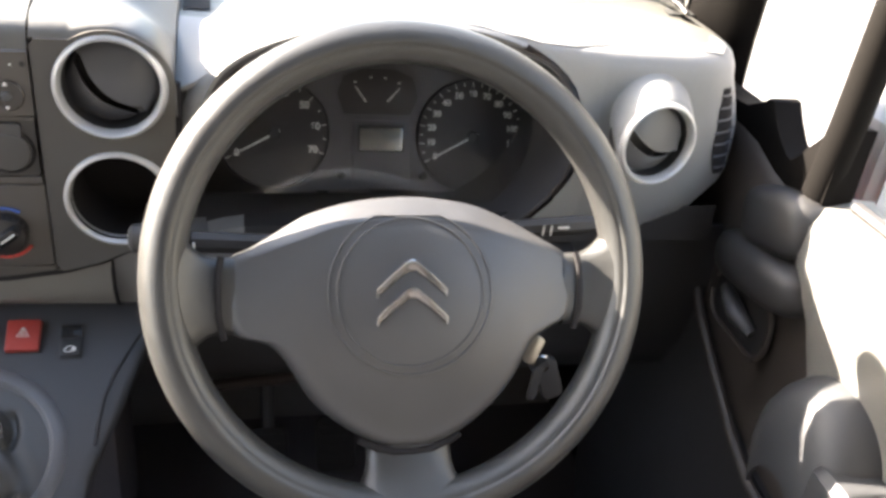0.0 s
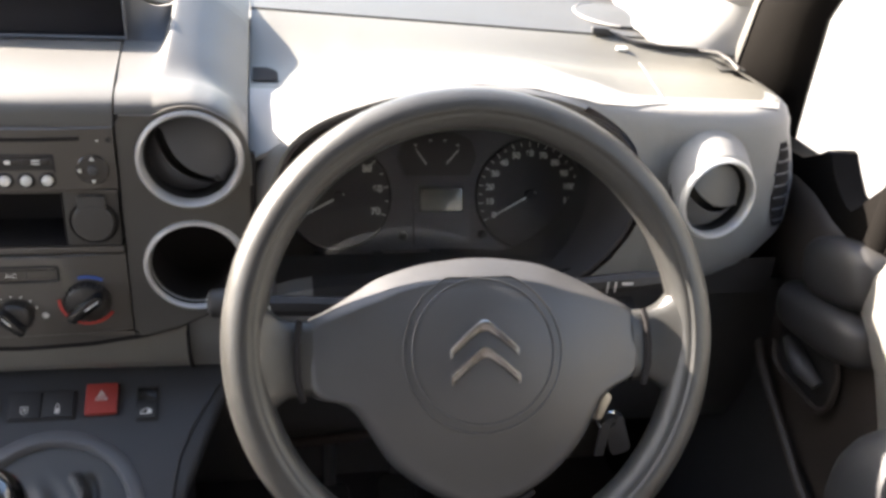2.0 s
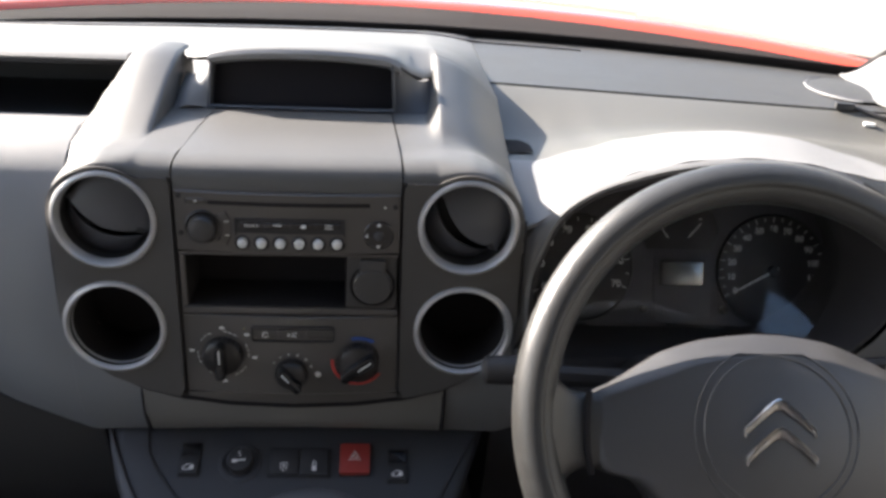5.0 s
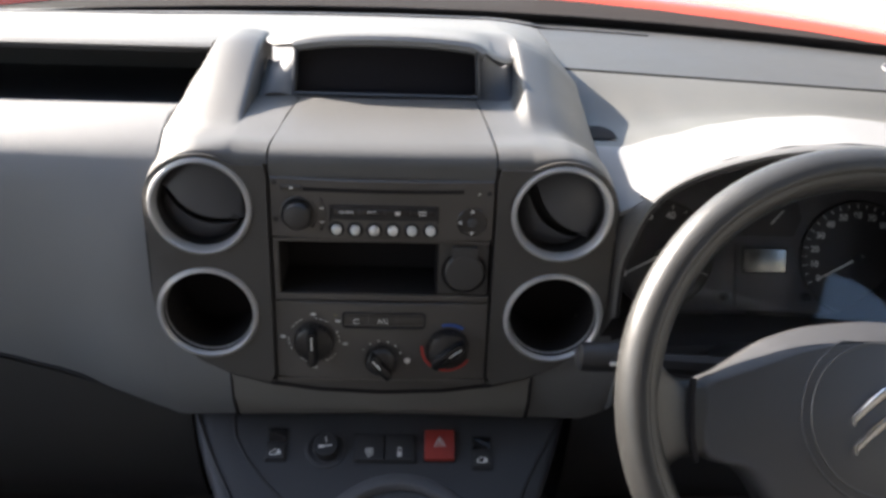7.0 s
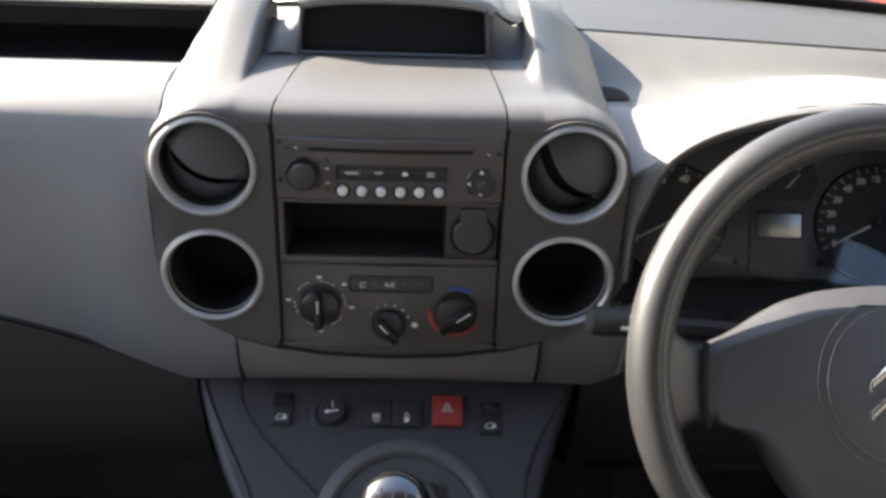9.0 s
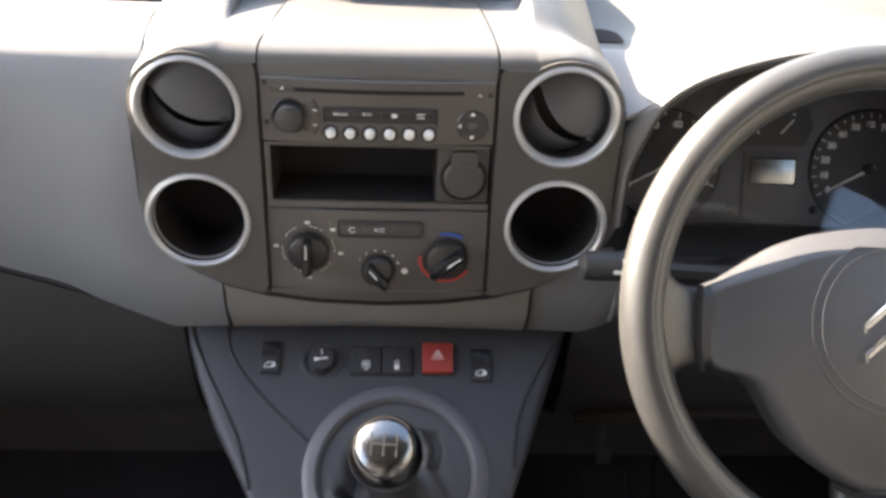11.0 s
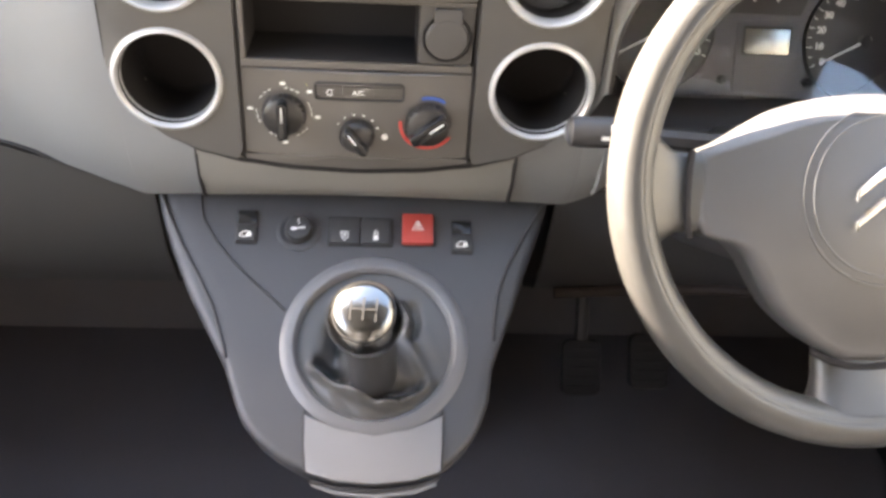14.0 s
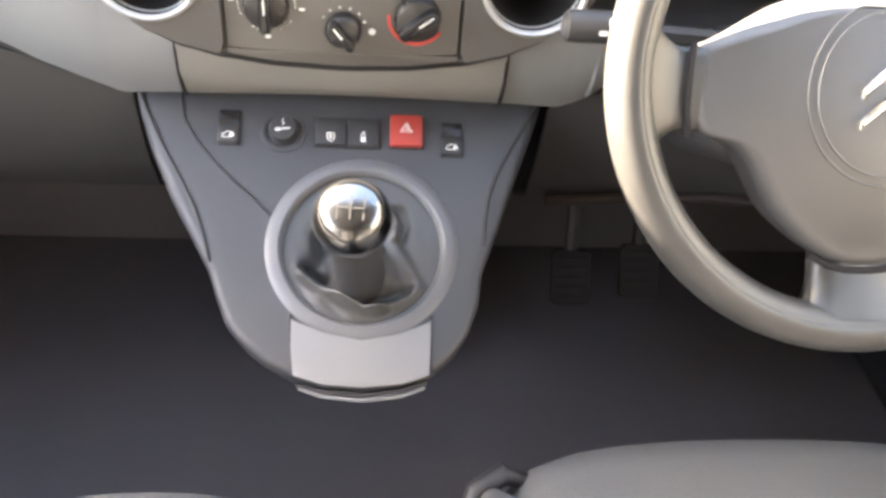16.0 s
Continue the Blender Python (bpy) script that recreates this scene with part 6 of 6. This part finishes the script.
part("head", prism(rounded(0.036, 0.055, 0.012, 4), -0.010, 0.010, at(0.128, 0.438, 0.742) @ Matrix.Rotation(radians(-32), 4, "Z") @ Matrix.Rotation(radians(25), 4, "X"), 0.006), BLACK, bk)
part("lever_cover", tube([(0.108, 0.450, 0.720), (0.118, 0.468, 0.744), (0.140, 0.480, 0.752), (0.160, 0.478, 0.744)], [0.009, 0.011, 0.010, 0.007], 12), BLACK, bk)


# ---- driver's door, closed ----
door = thing("front_door", (0.76, 0.35, 0.50), "grey van door with padded top, pull handle and dark quarter window trim", "door")
# inner card: bulges between the belt line and the sill
rows, pocket = [], []
for y in span(-0.35, 0.90, 36):
    belt = spline([(-0.35, 1.120), (0.45, 1.118), (0.58, 1.122), (0.66, 1.125), (0.74, 1.148), (0.90, 1.150)], y)
    low = spline([(-0.35, 0.83), (0.40, 0.83), (0.56, 0.845), (0.64, 0.87), (0.70, 0.91), (0.735, 0.945), (0.90, 0.98)], y)
    rows.append([(0.790, y, belt + 0.002), (0.765, y, belt), (0.748, y, belt - 0.004), (0.738, y, belt - 0.016), (0.735, y, belt - 0.05), (0.742, y, belt - 0.10), (0.748, y, max(0.92, low + 0.02)), (0.747, y, low)])
    pocket.append([(0.747, y, low), (0.746, y, 0.80), (0.735, y, 0.68), (0.735, y, 0.55), (0.75, y, 0.46)])
part("door_card", grid(rows), DOORCARD, door, "", 0.006)
part("door_pocket", grid(pocket), BLACK, door, "black lower door pocket", 0.006)
# light top pad, reaching down behind the armrest
rows = []
for x, z, end in ((0.792, 1.128, 0.612), (0.765, 1.130, 0.614), (0.742, 1.126, 0.616), (0.728, 1.112, 0.614), (0.722, 1.085, 0.606), (0.724, 1.055, 0.590), (0.731, 1.030, 0.573), (0.737, 0.985, 0.557), (0.741, 0.935, 0.546), (0.746, 0.915, 0.542)):
    rows.append([(x + 0.012 * max(0, 1 - (1 - q) / 0.05) ** 2, -0.33 + (end + 0.33) * q, z) for q in span(0, 0.9, 12) + [0.94, 0.97, 0.985, 1.0]])
part("top_pad", grid(rows), DOORTOP, door, "padded pale grey door top", 0.004)
# rounded mouldings by the pillar


def blob(c, r, name, mat, turn=0.0):
    bm = bmesh.new()
    bmesh.ops.create_uvsphere(bm, u_segments=28, v_segments=16, radius=1)
    for v in bm.verts:
        v.co = Vector([math.copysign(abs(k) ** 0.6, k) for k in v.co])
    bmesh.ops.transform(bm, matrix=Matrix.Translation(c) @ Matrix.Rotation(radians(turn), 4, "X") @ Matrix.Diagonal((*r, 1)), verts=bm.verts)
    return part(name, bm, mat, door)


blob((0.746, 0.641, 1.092), (0.030, 0.050, 0.032), "mirror_control_pod", DOORPAD, -16)
blob((0.744, 0.637, 1.040), (0.036, 0.072, 0.026), "pull_handle", DOORPAD, -8)
part("release_bezel", prism(rounded(0.10, 0.062, 0.022, 5), -0.004, 0.004, Matrix(((0, 0, -1, 0.742), (1, 0, 0, 0.655), (0, 1, 0, 0.982), (0, 0, 0, 1))), 0.002), BLACK, door, "dark release recess")
part("recess_rim", tube([(0.7365, 0.655 + a, 0.982 + b) for a, b in rounded(0.106, 0.068, 0.025, 5)], 0.0035, 6, True), DOORCARD, door, "raised rim round the release recess")
part("release_handle", tube([(0.734, 0.685, 0.990), (0.728, 0.665, 0.990), (0.726, 0.642, 0.984), (0.733, 0.622, 0.976)], [0.006, 0.009, 0.010, 0.006], 10), SLATE, door, "grey release lever")
part("pocket_edge", tube([(0.738, 0.740, 0.955), (0.735, 0.716, 0.934), (0.734, 0.66, 0.900), (0.733, 0.605, 0.866), (0.730, 0.55, 0.846), (0.728, 0.40, 0.83)], 0.0055, 8), DOORCARD, door)
rows = []
for q in span(0, 1, 25):
    a = math.pi * q
    rows.append([(x, 0.480 + w * math.cos(a), z0 + h * math.sin(a) ** 0.8) for x, w, z0, h in ((0.745, 0.060, 0.950, 0.072), (0.728, 0.060, 0.950, 0.071), (0.712, 0.058, 0.948, 0.068), (0.700, 0.053, 0.944, 0.062), (0.692, 0.045, 0.936, 0.052), (0.689, 0.036, 0.920, 0.044), (0.690, 0.030, 0.895, 0.036))])
part("armrest_front", grid(rows), ARMREST, door, "rounded front of the armrest", 0.005, 80)
part("armrest", box(0.055, 0.70, 0.05, at(0.716, 0.10, 0.955), 0.018, 3), ARMREST, door)
# dark corner trim under the quarter window
trim = [(0.95, 1.10), (0.95, 1.160), (0.80, 1.158), (0.7563, 1.160), (0.738, 1.172), (0.724, 1.1825), (0.717, 1.1815), (0.706, 1.168), (0.690, 1.152), (0.674, 1.143), (0.6645, 1.1418), (0.656, 1.150), (0.645, 1.168), (0.632, 1.185), (0.615, 1.198), (0.606, 1.199), (0.606, 1.10)]
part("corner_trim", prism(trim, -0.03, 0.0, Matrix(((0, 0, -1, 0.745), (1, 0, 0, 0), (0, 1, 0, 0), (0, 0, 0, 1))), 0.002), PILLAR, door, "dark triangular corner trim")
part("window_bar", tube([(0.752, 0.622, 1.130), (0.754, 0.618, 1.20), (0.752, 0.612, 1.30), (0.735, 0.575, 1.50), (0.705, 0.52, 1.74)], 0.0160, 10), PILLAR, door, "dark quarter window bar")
part("window_seal", tube([(0.768, 0.590, 1.134), (0.770, 0.30, 1.134), (0.770, -0.25, 1.134)], 0.006, 8), BLACK, door)
gp = part("window_pane", grid([[(0.778 - 0.075 * s, y, 1.12 + 0.62 * s) for s in span(0, 1, 4)] for y in (-0.22, 0.2, 0.60)]), SCREEN_GLASS, door, "clear side glass")
gp.visible_shadow = False
part("body_side", box(0.03, 1.2, 0.56, at(0.84, 0.35, 0.77), 0.01), PAINT, door, "red outer door skin")
mr = thing("door_mirror", (1.0, 0.76, 1.07), "dark door mirror outside the side window", "mirror")
part("shell", box(0.20, 0.09, 0.15, at(1.02, 0.80, 1.07), 0.035, 4), TRIM, mr)
part("mount", tube([(0.80, 0.74, 1.06), (0.86, 0.77, 1.05), (0.95, 0.80, 1.05)], 0.02, 10), DARK, mr)
part("mirror_glass", box(0.165, 0.004, 0.118, at(1.02, 0.753, 1.07), 0.0015), CHROME, mr, "mirror glass")

# ---- loose cable on the dashboard ----
cb = thing("loose_cable", (0.60, 0.95, 1.243), "thin black cable with a small clip lying on the dashboard", "cable")
part("cable", tube([(0.5794, 0.9273, 1.2441), (0.5935, 0.9203, 1.2416), (0.605, 0.9087, 1.2384), (0.6199, 0.9031, 1.2369), (0.6365, 0.8986, 1.2358), (0.6575, 0.8956, 1.2357), (0.6767, 0.8913, 1.2352), (0.69, 0.873, 1.2375), (0.697, 0.858, 1.234), (0.699, 0.838, 1.229)], 0.0024, 8), BLACK, cb)
part("clip", box(0.020, 0.010, 0.008, at(0.5743, 0.9284, 1.245) @ Matrix.Rotation(radians(-15), 4, "Z"), 0.003), DARK, cb)
part("white_tag", prism(rounded(0.012, 0.006, 0.002, 3), 0.0, 0.003, at(0.59, 0.8995, cowl_z(0.59, 0.8995) + 0.0005) @ Matrix.Rotation(radians(-20), 4, "Z"), 0.001), WHITE, cb, "small white tag")
part("white_strip", tube([(x, y, cowl_z(x, y) + 0.0006) for x, y in ((0.6037, 0.8793), (0.5984, 0.8458), (0.5783, 0.7834), (0.5737, 0.7584), (0.5698, 0.7355))], 0.0008, 6), BLUE_LIGHT, cb)
